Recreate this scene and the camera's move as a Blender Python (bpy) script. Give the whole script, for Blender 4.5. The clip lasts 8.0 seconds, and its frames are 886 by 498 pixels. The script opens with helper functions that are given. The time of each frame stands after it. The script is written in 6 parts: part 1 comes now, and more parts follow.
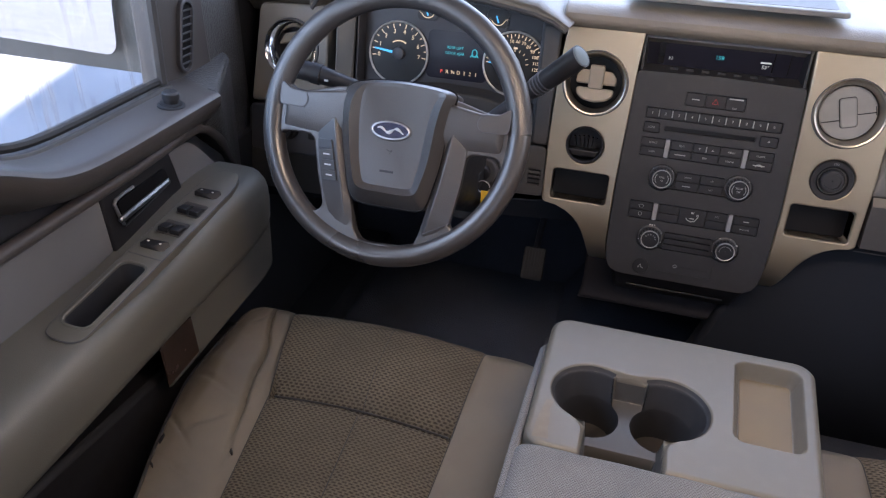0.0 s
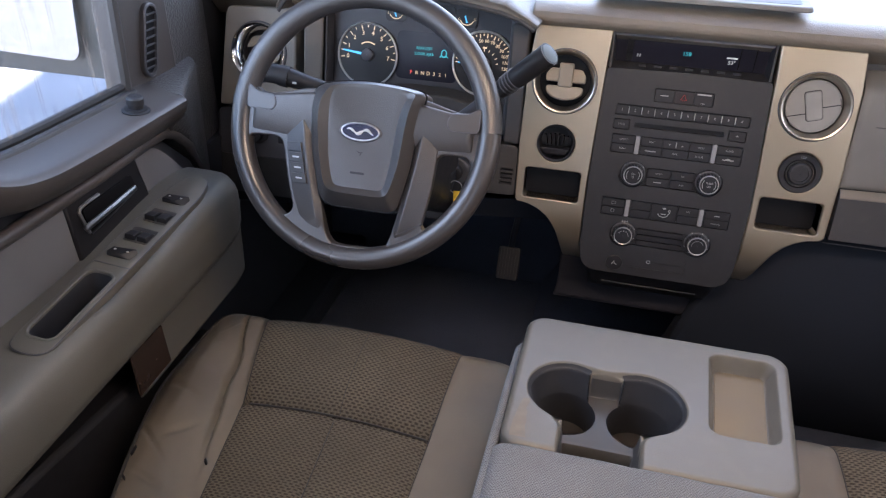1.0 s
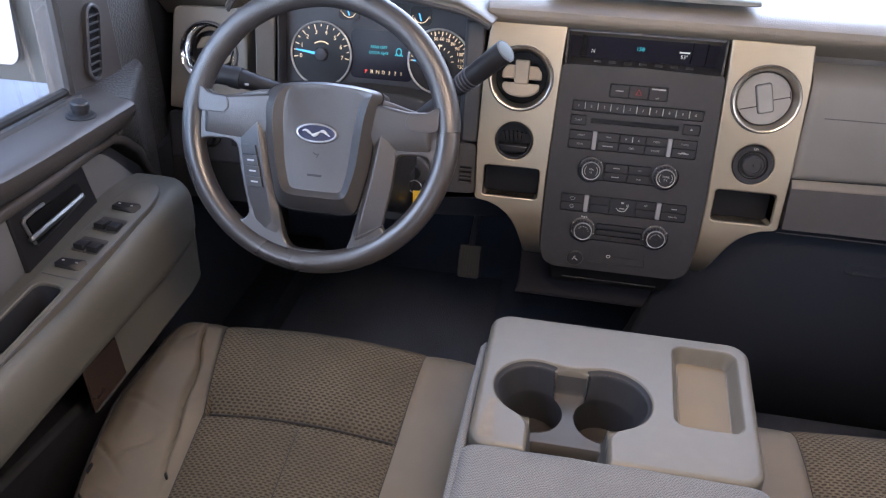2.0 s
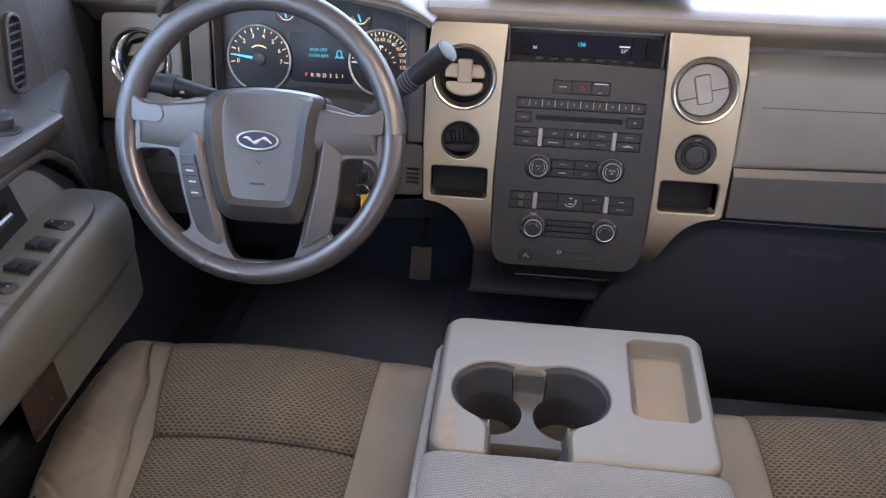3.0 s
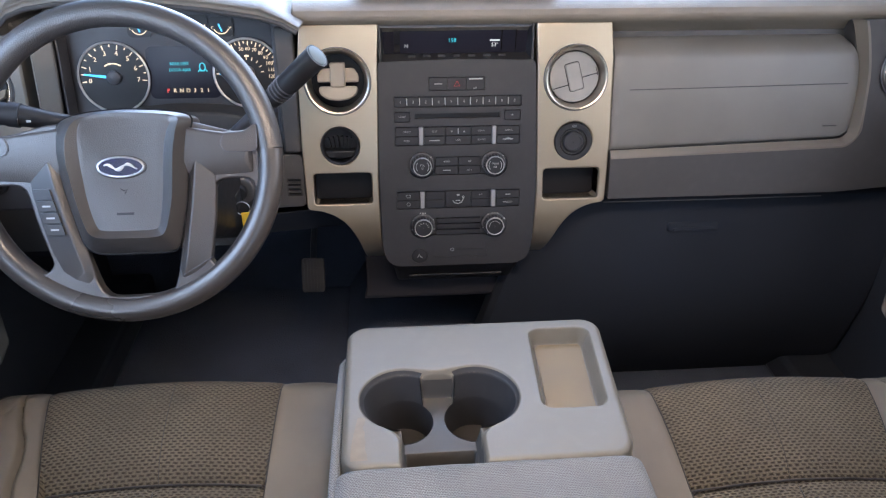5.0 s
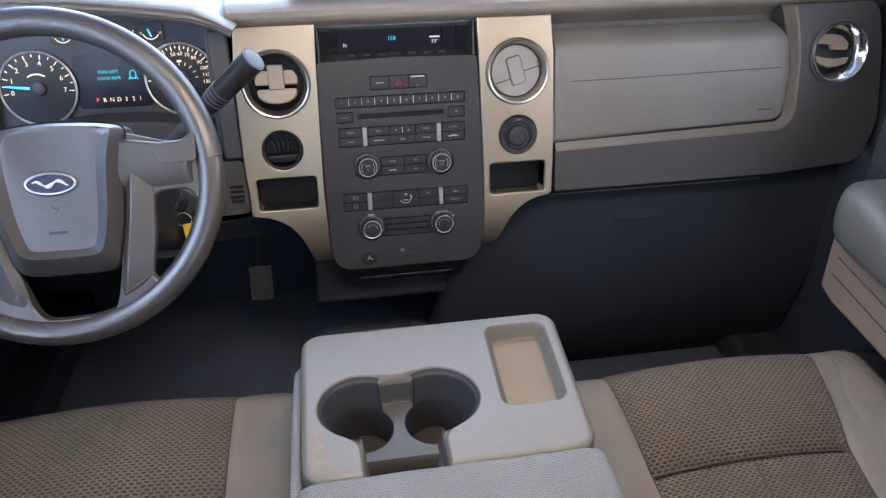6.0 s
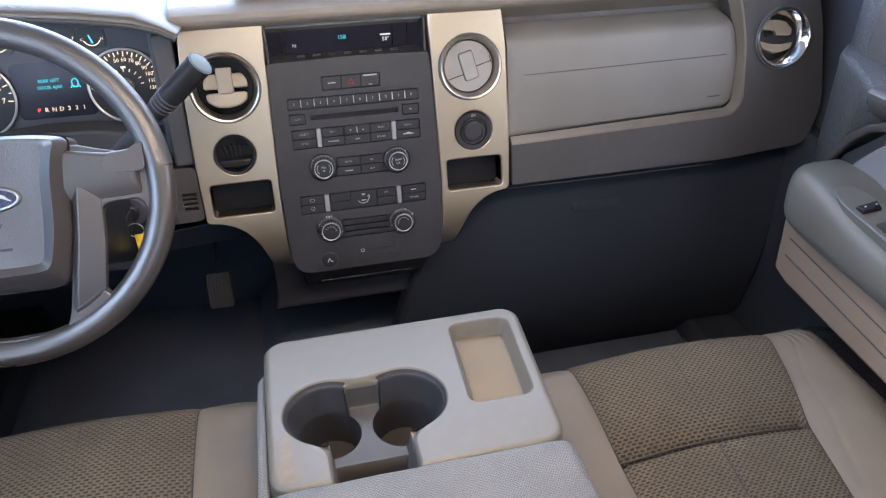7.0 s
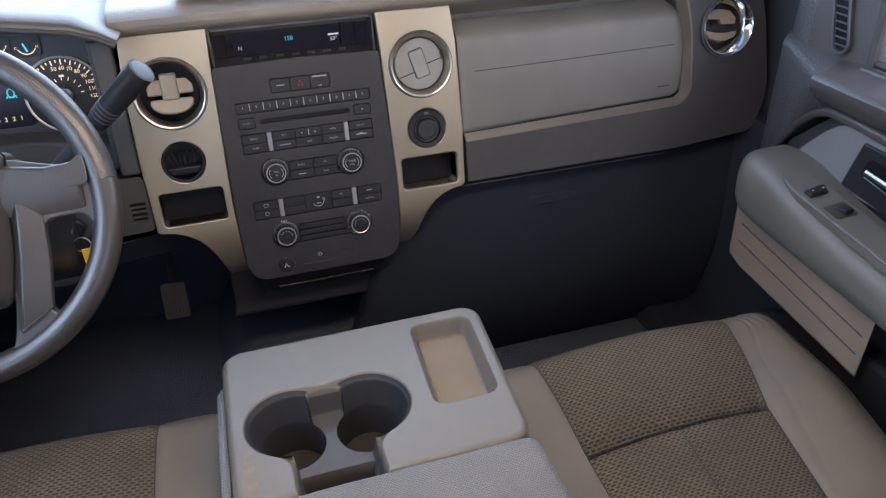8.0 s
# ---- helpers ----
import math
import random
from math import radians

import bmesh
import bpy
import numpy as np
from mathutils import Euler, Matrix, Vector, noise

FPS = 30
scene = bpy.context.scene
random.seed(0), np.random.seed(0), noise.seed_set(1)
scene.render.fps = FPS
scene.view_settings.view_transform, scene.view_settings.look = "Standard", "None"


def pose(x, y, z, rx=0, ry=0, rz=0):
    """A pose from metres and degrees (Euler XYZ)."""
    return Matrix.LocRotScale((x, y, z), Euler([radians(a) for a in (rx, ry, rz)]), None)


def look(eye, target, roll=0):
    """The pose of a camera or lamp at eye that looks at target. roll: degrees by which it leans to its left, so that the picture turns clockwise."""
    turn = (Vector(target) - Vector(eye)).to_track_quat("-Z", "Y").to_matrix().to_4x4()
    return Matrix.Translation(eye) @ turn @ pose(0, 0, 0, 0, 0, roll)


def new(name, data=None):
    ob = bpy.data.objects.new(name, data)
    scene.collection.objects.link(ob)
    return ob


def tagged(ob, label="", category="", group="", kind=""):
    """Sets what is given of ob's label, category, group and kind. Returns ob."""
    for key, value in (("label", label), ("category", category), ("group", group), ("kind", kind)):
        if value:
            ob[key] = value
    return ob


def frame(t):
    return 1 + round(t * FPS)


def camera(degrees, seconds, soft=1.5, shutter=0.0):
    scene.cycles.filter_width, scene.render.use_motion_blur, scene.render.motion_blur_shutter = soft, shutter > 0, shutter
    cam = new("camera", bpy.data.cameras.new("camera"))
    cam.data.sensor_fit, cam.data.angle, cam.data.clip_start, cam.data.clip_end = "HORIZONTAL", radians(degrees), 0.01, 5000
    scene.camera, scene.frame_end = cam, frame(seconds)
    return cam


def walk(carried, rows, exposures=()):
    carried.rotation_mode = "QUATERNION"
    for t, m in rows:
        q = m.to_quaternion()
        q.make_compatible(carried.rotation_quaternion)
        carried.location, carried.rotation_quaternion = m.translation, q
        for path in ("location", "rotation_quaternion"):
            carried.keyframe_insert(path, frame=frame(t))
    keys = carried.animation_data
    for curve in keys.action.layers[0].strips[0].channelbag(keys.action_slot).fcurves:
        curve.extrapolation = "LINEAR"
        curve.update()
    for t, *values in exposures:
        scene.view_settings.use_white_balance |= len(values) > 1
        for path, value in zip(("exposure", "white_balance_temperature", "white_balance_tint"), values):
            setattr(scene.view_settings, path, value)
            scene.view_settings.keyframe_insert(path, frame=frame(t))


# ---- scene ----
cam = camera(63.1, 8.0, soft=1.2)
PATH = [
    (0, (-0.115, -1.186, 1.116), (-0.575, 0.455, 0.069), 1.9),
    (0.5, (-0.109, -1.186, 1.114), (-0.55, 0.464, 0.073), 1.7),
    (1, (-0.11, -1.181, 1.11), (-0.511, 0.481, 0.072), 1.6),
    (1.5, (-0.113, -1.177, 1.109), (-0.464, 0.495, 0.07), 1.8),
    (3, (-0.119, -1.157, 1.104), (-0.272, 0.546, 0.067), 1.6),
    (3.5, (-0.116, -1.151, 1.104), (-0.203, 0.557, 0.068), 1.3),
    (4, (-0.12, -1.144, 1.102), (-0.12, 0.567, 0.065), 1.0),
    (4.5, (-0.119, -1.14, 1.102), (-0.051, 0.57, 0.066), 0.8),
    (6, (-0.122, -1.118, 1.102), (0.163, 0.561, 0.054), -0.0),
    (6.5, (-0.117, -1.117, 1.103), (0.211, 0.551, 0.049), -0.3),
    (7, (-0.119, -1.111, 1.103), (0.269, 0.54, 0.043), -0.7),
    (7.5, (-0.114, -1.105, 1.103), (0.32, 0.53, 0.036), -1.1),
    (8, (-0.113, -1.101, 1.106), (0.378, 0.512, 0.031), -1.2),
]
walk(cam, [(t, look(eye, target, roll)) for t, eye, target, roll in PATH], exposures=[(0, 1.83, 5650, 18), (1.5, 2.1, 5650, 18), (3.5, 2.4, 5550, 16), (4.5, 2.45, 5450, 14), (6.5, 2.45, 5450, 14), (7, 2.6, 5500, 14), (7.5, 2.75, 5500, 14), (8, 2.06, 5500, 14)])

# ---- world, sun, large lights ----
SUN_ELEVATION, SUN_AZIMUTH = 44.0, 74.0   # degrees; azimuth clockwise from straight ahead
world = bpy.data.worlds.new("sky")
scene.world = world
world.use_nodes = True
wn, wl = world.node_tree.nodes, world.node_tree.links
sky = wn.new("ShaderNodeTexSky")
sky.sky_type, sky.sun_disc = "NISHITA", False
sky.sun_elevation, sky.sun_rotation = radians(SUN_ELEVATION), radians(SUN_AZIMUTH)
wn["Background"].inputs["Strength"].default_value = 0.15
wl.new(sky.outputs["Color"], wn["Background"].inputs["Color"])

sun_data = bpy.data.lights.new("sun", "SUN")
sun_data.energy, sun_data.angle, sun_data.color = 5.0, radians(0.5), (1.0, 0.95, 0.87)
sun_ob = new("sun", sun_data)
sa, se = radians(SUN_AZIMUTH), radians(SUN_ELEVATION)
toward_sun = Vector((math.sin(sa) * math.cos(se), math.cos(sa) * math.cos(se), math.sin(se)))
sun_ob.matrix_world = look(toward_sun * 20, (0, 0, 0))


def window_light(name, place, target, width, height, watts, color):
    data = bpy.data.lights.new(name, "AREA")
    data.shape, data.size, data.size_y, data.energy, data.color = "RECTANGLE", width, height, watts, color
    ob = new(name, data)
    ob.matrix_world = look(place, target)
    return ob


# skylight in the openings that the camera never faces
window_light("windshield_skylight", (0, 0.36, 1.10), (0, 0.0, 0.55), 1.30, 0.50, 3.7, (0.82, 0.91, 1.0))
window_light("left_window_skylight", (-0.865, -0.62, 1.06), (0.25, -0.36, 0.62), 0.62, 0.24, 1.15, (0.76, 0.89, 1.0))
window_light("rear_door_skylight", (-0.92, -1.62, 0.82), (0.45, -0.40, 0.62), 0.62, 0.66, 4.3, (0.90, 0.95, 1.0))
window_light("rear_side_window_skylight", (0.90, -1.62, 0.98), (-0.5, -0.40, 0.65), 0.62, 0.36, 1.5, (1.0, 0.86, 0.72))
window_light("rear_window_skylight", (0, -2.17, 0.99), (0, -0.2, 0.72), 1.2, 0.36, 0.7, (0.92, 0.96, 1.0))
window_light("right_window_skylight", (0.90, -0.62, 0.98), (-0.6, -0.35, 0.6), 0.60, 0.34, 0.70, (1.0, 0.94, 0.86))
# unseen courtesy lamp on the headliner, assumed lit because a door is ajar
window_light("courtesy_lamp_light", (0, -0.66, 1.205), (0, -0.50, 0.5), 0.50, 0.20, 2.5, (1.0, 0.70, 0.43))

# ---- materials ----
def material(name, color, rough=0.6, metal=0.0, grain=0.0, grain_size=0.002, mottle=0.12, mottle_size=0.15,
             specular=0.5, coat=0.0, rough_vary=0.12, dust=0.0):
    """A surface with fine grain in its relief, and a slow drift of colour and gloss."""
    mat = bpy.data.materials.new(name)
    mat.use_nodes = True
    n, l = mat.node_tree.nodes, mat.node_tree.links
    bsdf = n["Principled BSDF"]
    coord = n.new("ShaderNodeTexCoord")
    slow = n.new("ShaderNodeTexNoise")
    slow.inputs["Scale"].default_value, slow.inputs["Detail"].default_value = 1.0 / mottle_size, 6.0
    l.new(coord.outputs["Object"], slow.inputs["Vector"])
    ramp = n.new("ShaderNodeMapRange")
    ramp.inputs["From Min"].default_value, ramp.inputs["From Max"].default_value = 0.3, 0.7
    ramp.inputs["To Min"].default_value, ramp.inputs["To Max"].default_value = 1.0 - mottle, 1.0 + mottle
    l.new(slow.outputs["Fac"], ramp.inputs["Value"])
    tint = n.new("ShaderNodeVectorMath")
    tint.operation = "SCALE"
    tint.inputs[0].default_value = color
    l.new(ramp.outputs["Result"], tint.inputs["Scale"])
    base = tint.outputs["Vector"]
    if dust:
        specks = n.new("ShaderNodeTexNoise")
        specks.inputs["Scale"].default_value, specks.inputs["Detail"].default_value = 55.0, 8.0
        l.new(coord.outputs["Object"], specks.inputs["Vector"])
        cover = n.new("ShaderNodeMapRange")
        cover.inputs["From Min"].default_value, cover.inputs["From Max"].default_value = 0.5, 0.75
        cover.inputs["To Max"].default_value = dust
        l.new(specks.outputs["Fac"], cover.inputs["Value"])
        mix = n.new("ShaderNodeMix")
        mix.data_type = "RGBA"
        mix.inputs[7].default_value = (0.3, 0.27, 0.23, 1)
        l.new(cover.outputs["Result"], mix.inputs[0])
        l.new(base, mix.inputs[6])
        base = mix.outputs[2]
    l.new(base, bsdf.inputs["Base Color"])
    gloss = n.new("ShaderNodeMapRange")
    gloss.inputs["From Min"].default_value, gloss.inputs["From Max"].default_value = 0.3, 0.7
    gloss.inputs["To Min"].default_value = max(0.02, rough - rough_vary * rough)
    gloss.inputs["To Max"].default_value = min(1.0, rough + rough_vary * rough)
    l.new(slow.outputs["Fac"], gloss.inputs["Value"])
    l.new(gloss.outputs["Result"], bsdf.inputs["Roughness"])
    bsdf.inputs["Metallic"].default_value = metal
    bsdf.inputs["Specular IOR Level"].default_value = specular
    bsdf.inputs["Coat Weight"].default_value = coat
    if grain:
        fine = n.new("ShaderNodeTexVoronoi")
        fine.inputs["Scale"].default_value = 1.0 / grain_size
        l.new(coord.outputs["Object"], fine.inputs["Vector"])
        bump = n.new("ShaderNodeBump")
        bump.inputs["Strength"].default_value, bump.inputs["Distance"].default_value = grain, grain_size * 0.4
        l.new(fine.outputs["Distance"], bump.inputs["Height"])
        l.new(bump.outputs["Normal"], bsdf.inputs["Normal"])
    return mat


def woven(name, light, dark, cell, row, gap=0.35, relief=0.6, stretch=1.0):
    """Cloth with staggered short dashes woven into a lighter ground."""
    mat = material(name, light, rough=0.95, mottle=0.14, mottle_size=0.09, specular=0.15)
    n, l = mat.node_tree.nodes, mat.node_tree.links
    bsdf = n["Principled BSDF"]
    ground = bsdf.inputs["Base Color"].links[0].from_socket
    coord = next(k for k in n if k.type == "TEX_COORD")
    wob = n.new("ShaderNodeTexNoise")
    wob.inputs["Scale"].default_value = 130.0
    l.new(coord.outputs["Object"], wob.inputs["Vector"])
    shift = n.new("ShaderNodeVectorMath")
    shift.operation = "MULTIPLY_ADD"
    shift.inputs[1].default_value = (0.0034, 0.0030, 0.0)
    l.new(wob.outputs["Color"], shift.inputs[0])
    l.new(coord.outputs["Object"], shift.inputs[2])
    brick = n.new("ShaderNodeTexBrick")
    brick.offset, brick.squash = 0.5, 1.0
    brick.inputs["Scale"].default_value = 1.0
    brick.inputs["Brick Width"].default_value, brick.inputs["Row Height"].default_value = cell, row
    brick.inputs["Mortar Size"].default_value, brick.inputs["Mortar Smooth"].default_value = row * gap, 0.9
    wide = n.new("ShaderNodeVectorMath")
    wide.operation = "MULTIPLY"
    wide.inputs[1].default_value = (1.0 / stretch, 1.0, 1.0)
    l.new(shift.outputs["Vector"], wide.inputs[0])
    l.new(wide.outputs["Vector"], brick.inputs["Vector"])
    mix = n.new("ShaderNodeMix")
    mix.data_type = "RGBA"
    mix.inputs[6].default_value = (*dark, 1)
    l.new(brick.outputs["Fac"], mix.inputs[0])
    l.new(ground, mix.inputs[7])
    thread = n.new("ShaderNodeTexNoise")
    thread.inputs["Scale"].default_value = 900.0
    l.new(coord.outputs["Object"], thread.inputs["Vector"])
    hairs = n.new("ShaderNodeMix")
    hairs.data_type, hairs.blend_type = "RGBA", "OVERLAY"
    hairs.inputs[0].default_value = 0.35
    l.new(mix.outputs[2], hairs.inputs[6])
    l.new(thread.outputs["Fac"], hairs.inputs[7])
    l.new(hairs.outputs[2], bsdf.inputs["Base Color"])
    height = n.new("ShaderNodeMath")
    height.operation = "MULTIPLY_ADD"
    height.inputs[1].default_value = 0.35
    l.new(thread.outputs["Fac"], height.inputs[0])
    l.new(brick.outputs["Fac"], height.inputs[2])
    bump = n.new("ShaderNodeBump")
    bump.inputs["Strength"].default_value, bump.inputs["Distance"].default_value = relief, 0.0012
    l.new(height.outputs["Value"], bump.inputs["Height"])
    l.new(bump.outputs["Normal"], bsdf.inputs["Normal"])
    return mat


def brushed(name, color, rough):
    """Satin metal paint with faint streaks along the part."""
    mat = material(name, color, rough=rough, metal=0.75, mottle=0.05, mottle_size=0.2, specular=0.5)
    n, l = mat.node_tree.nodes, mat.node_tree.links
    coord = next(k for k in n if k.type == "TEX_COORD")
    stretch = n.new("ShaderNodeMapping")
    stretch.inputs["Scale"].default_value = (1400.0, 14.0, 14.0)
    streak = n.new("ShaderNodeTexNoise")
    streak.inputs["Scale"].default_value = 1.0
    bump = n.new("ShaderNodeBump")
    bump.inputs["Strength"].default_value, bump.inputs["Distance"].default_value = 0.06, 0.0004
    l.new(coord.outputs["Object"], stretch.inputs["Vector"])
    l.new(stretch.outputs["Vector"], streak.inputs["Vector"])
    l.new(streak.outputs["Fac"], bump.inputs["Height"])
    l.new(bump.outputs["Normal"], n["Principled BSDF"].inputs["Normal"])
    return mat


def glowing(name, color, strength):
    mat = bpy.data.materials.new(name)
    mat.use_nodes = True
    bsdf = mat.node_tree.nodes["Principled BSDF"]
    bsdf.inputs["Base Color"].default_value = (*[c * 0.3 for c in color], 1)
    bsdf.inputs["Emission Color"].default_value = (*color, 1)
    bsdf.inputs["Emission Strength"].default_value = strength
    return mat


def streaked_glass(name):
    """Side glass with run-down dirt."""
    mat = bpy.data.materials.new(name)
    mat.use_nodes = True
    n, l = mat.node_tree.nodes, mat.node_tree.links
    out = n["Material Output"]
    n.remove(n["Principled BSDF"])
    clear, gloss, film = n.new("ShaderNodeBsdfTransparent"), n.new("ShaderNodeBsdfGlossy"), n.new("ShaderNodeBsdfDiffuse")
    gloss.inputs["Roughness"].default_value = 0.02
    film.inputs["Color"].default_value = (0.55, 0.53, 0.5, 1)
    coord, stretch, runs = n.new("ShaderNodeTexCoord"), n.new("ShaderNodeMapping"), n.new("ShaderNodeTexNoise")
    stretch.inputs["Scale"].default_value = (1.0, 130.0, 7.0)
    runs.inputs["Scale"].default_value, runs.inputs["Detail"].default_value = 1.0, 5.0
    l.new(coord.outputs["Object"], stretch.inputs["Vector"])
    l.new(stretch.outputs["Vector"], runs.inputs["Vector"])
    cover = n.new("ShaderNodeMapRange")
    cover.inputs["From Min"].default_value, cover.inputs["From Max"].default_value = 0.56, 0.78
    cover.inputs["To Min"].default_value, cover.inputs["To Max"].default_value = 0.03, 0.42
    l.new(runs.outputs["Fac"], cover.inputs["Value"])
    a, b = n.new("ShaderNodeMixShader"), n.new("ShaderNodeMixShader")
    l.new(cover.outputs["Result"], a.inputs["Fac"])
    l.new(clear.outputs[0], a.inputs[1])
    l.new(film.outputs[0], a.inputs[2])
    b.inputs["Fac"].default_value = 0.05
    l.new(a.outputs[0], b.inputs[1])
    l.new(gloss.outputs[0], b.inputs[2])
    l.new(b.outputs[0], out.inputs["Surface"])
    return mat


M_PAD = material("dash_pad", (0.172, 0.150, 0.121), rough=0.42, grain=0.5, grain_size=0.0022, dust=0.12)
# dash pad again, scaled darker: the hood's weaker light is in the colour
M_HOOD_SHADED = material("dash_pad_shaded", (0.100, 0.087, 0.071), rough=0.42, grain=0.5, grain_size=0.0022)
M_DARK = material("dark_trim", (0.036, 0.0345, 0.034), rough=0.52, grain=0.35, grain_size=0.0012, mottle=0.07, dust=0.02)
M_CLUSTER = material("cluster_trim", (0.024, 0.0235, 0.028), rough=0.5, grain=0.2, grain_size=0.001)
M_BLACK = material("black_plastic", (0.055, 0.056, 0.064), rough=0.45, grain=0.2, grain_size=0.001)
# shade below the dash overhang is put into this near-black
M_GLOVE_SHADED = material("glove_plastic_shaded", (0.0175, 0.0208, 0.0285), rough=0.8, specular=0.2, grain=0.3, grain_size=0.0012)
M_STACK = material("charcoal_faceplate", (0.0215, 0.0215, 0.0240), rough=0.5, specular=0.4, grain=0.15, grain_size=0.0008, dust=0.02)
M_GREY = material("grey_panel", (0.134, 0.129, 0.118), rough=0.5, grain=0.3, grain_size=0.001)
M_VANE = material("vent_grey", (0.235, 0.200, 0.150), rough=0.45, mottle=0.06, mottle_size=0.05)
M_DISC = material("vent_disc_grey", (0.215, 0.21, 0.20), rough=0.45, mottle=0.08, mottle_size=0.04)
M_DIAL = material("dial_black", (0.013, 0.012, 0.012), rough=0.4, specular=0.3, mottle=0.05)
M_SILVER = brushed("satin_silver", (0.355, 0.305, 0.226), 0.36)
M_PULL = material("door_pull_chrome", (0.24, 0.24, 0.245), rough=0.32, metal=1.0, mottle=0.05)
M_CHROME = material("chrome", (0.66, 0.66, 0.67), rough=0.12, metal=1.0, mottle=0.03)
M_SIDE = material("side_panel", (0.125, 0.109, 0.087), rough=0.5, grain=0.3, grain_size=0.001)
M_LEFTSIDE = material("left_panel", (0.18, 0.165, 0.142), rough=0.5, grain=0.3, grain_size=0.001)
M_SATIN = material("satin_chrome", (0.45, 0.45, 0.46), rough=0.36, metal=0.9, mottle=0.04)
M_STRIP = material("strip_silver", (0.26, 0.26, 0.27), rough=0.5, metal=0.4, mottle=0.04)
M_RING = material("vent_ring", (0.44, 0.41, 0.36), rough=0.33, metal=1.0, mottle=0.03)
M_KNOB = material("knob_rim", (0.50, 0.49, 0.48), rough=0.33, metal=0.6, mottle=0.03)
M_BUTTON = material("button_black", (0.013, 0.013, 0.015), rough=0.48, specular=0.35, mottle=0.08, mottle_size=0.02)
M_FACE = material("dial_face", (0.006, 0.006, 0.007), rough=0.4, specular=0.2, mottle=0.05)
M_GLOSS = material("gloss_black", (0.006, 0.006, 0.008), rough=0.08, mottle=0.05)
M_SCREEN = material("screen_glass", (0.012, 0.012, 0.019), rough=0.25, mottle=0.1, specular=0.2)
M_WHITE = material("legend_white", (0.42, 0.42, 0.41), rough=0.6, mottle=0.05)
M_CAP = material("lever_cap", (0.085, 0.11, 0.12), rough=0.6, mottle=0.05)
M_DIM = material("legend_grey", (0.38, 0.38, 0.38), rough=0.6, mottle=0.05)
M_RED = glowing("hazard_red", (0.9, 0.06, 0.04), 0.12)
M_LIT_TEAL = glowing("lit_teal", (0.1, 0.75, 0.8), 0.15)
M_LIT_RED = glowing("lit_red", (1.0, 0.08, 0.05), 0.30)
M_LIT_WARM = glowing("lit_warm", (1.0, 0.72, 0.42), 0.27)
M_LIT_PALE = glowing("lit_pale", (0.95, 0.95, 0.85), 0.14)
M_LIT_BLUE = glowing("lit_blue", (0.12, 0.55, 1.0), 0.32)
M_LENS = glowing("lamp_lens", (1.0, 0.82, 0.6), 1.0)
M_LEATHER = material("wheel_leather", (0.031, 0.030, 0.031), rough=0.36, specular=0.7, grain=0.40, grain_size=0.0016)
M_URETHANE = material("wheel_urethane", (0.031, 0.028, 0.027), rough=0.29, specular=0.7, grain=0.12, grain_size=0.0014)
M_SPOKE = material("spoke_grey", (0.032, 0.0295, 0.029), rough=0.36, specular=0.7, grain=0.28, grain_size=0.0014)
M_SEAT = woven("seat_cloth_pattern", (0.108, 0.090, 0.065), (0.040, 0.032, 0.024), 0.0044, 0.0039, gap=0.43, relief=1.0, stretch=2.2)
M_BOLSTER = material("seat_vinyl", (0.108, 0.090, 0.065), rough=0.6, grain=0.3, grain_size=0.0012, mottle=0.16, mottle_size=0.12)
M_PIPING = material("seat_piping", (0.020, 0.017, 0.014), rough=0.7)
M_CONSOLE = material("console_plastic", (0.095, 0.088, 0.072), rough=0.46, grain=0.25, grain_size=0.001, mottle=0.05, mottle_size=0.3, dust=0.035)
M_LIDCLOTH = woven("console_cloth", (0.162, 0.167, 0.172), (0.084, 0.087, 0.091), 0.0030, 0.0021, gap=0.36, relief=0.5)
M_SCUFF = material("scuffed_plastic", (0.125, 0.105, 0.078), rough=0.7, mottle=0.2, mottle_size=0.02)
# three darker copies of the tray plastic: shade inside the cups as colour
M_CUPBOTTOM_SHADE = material("cup_bottom_shade", (0.013, 0.011, 0.010), rough=0.7, mottle=0.2, mottle_size=0.03)
M_CUPWALL_SHADE = material("cup_wall_shade", (0.013, 0.0135, 0.016), rough=0.6, mottle=0.1, mottle_size=0.03)
M_CHANNEL_SHADE = material("cup_channel_shade", (0.040, 0.039, 0.037), rough=0.6, mottle=0.1, mottle_size=0.03)
M_LINER = material("tray_liner", (0.122, 0.097, 0.060), rough=0.7, mottle=0.1, mottle_size=0.05)
M_ARM = material("door_armrest", (0.100, 0.098, 0.085), rough=0.5, grain=0.35, grain_size=0.0012)
# warm light on the passenger's lower panel is mixed into this brown
M_LOWER_WARM = material("door_lower_warm", (0.20, 0.156, 0.116), rough=0.5, grain=0.35, grain_size=0.0012)
M_INSERT = material("door_insert", (0.125, 0.13, 0.138), rough=0.75, grain=0.3, grain_size=0.001)
M_DOOR = material("door_upper", (0.054, 0.049, 0.047), rough=0.43, grain=0.3, grain_size=0.0018)
M_PEBBLE = material("pebbled_trim", (0.062, 0.062, 0.063), rough=0.38, grain=0.9, grain_size=0.0040)
M_CARPET = material("black_carpet", (0.062, 0.070, 0.092), rough=1.0, grain=1.0, grain_size=0.003, specular=0.05)
M_KICK = material("kick_plastic", (0.021, 0.0235, 0.029), rough=0.5, grain=0.3, grain_size=0.0012)
M_RUBBER = material("rubber", (0.013, 0.013, 0.014), rough=0.7, grain=0.3)
M_LINING = material("headliner", (0.42, 0.38, 0.33), rough=0.95, grain=0.4, grain_size=0.003)
M_PAINT = material("white_paint", (0.75, 0.76, 0.78), rough=0.25, coat=0.6, mottle=0.02)
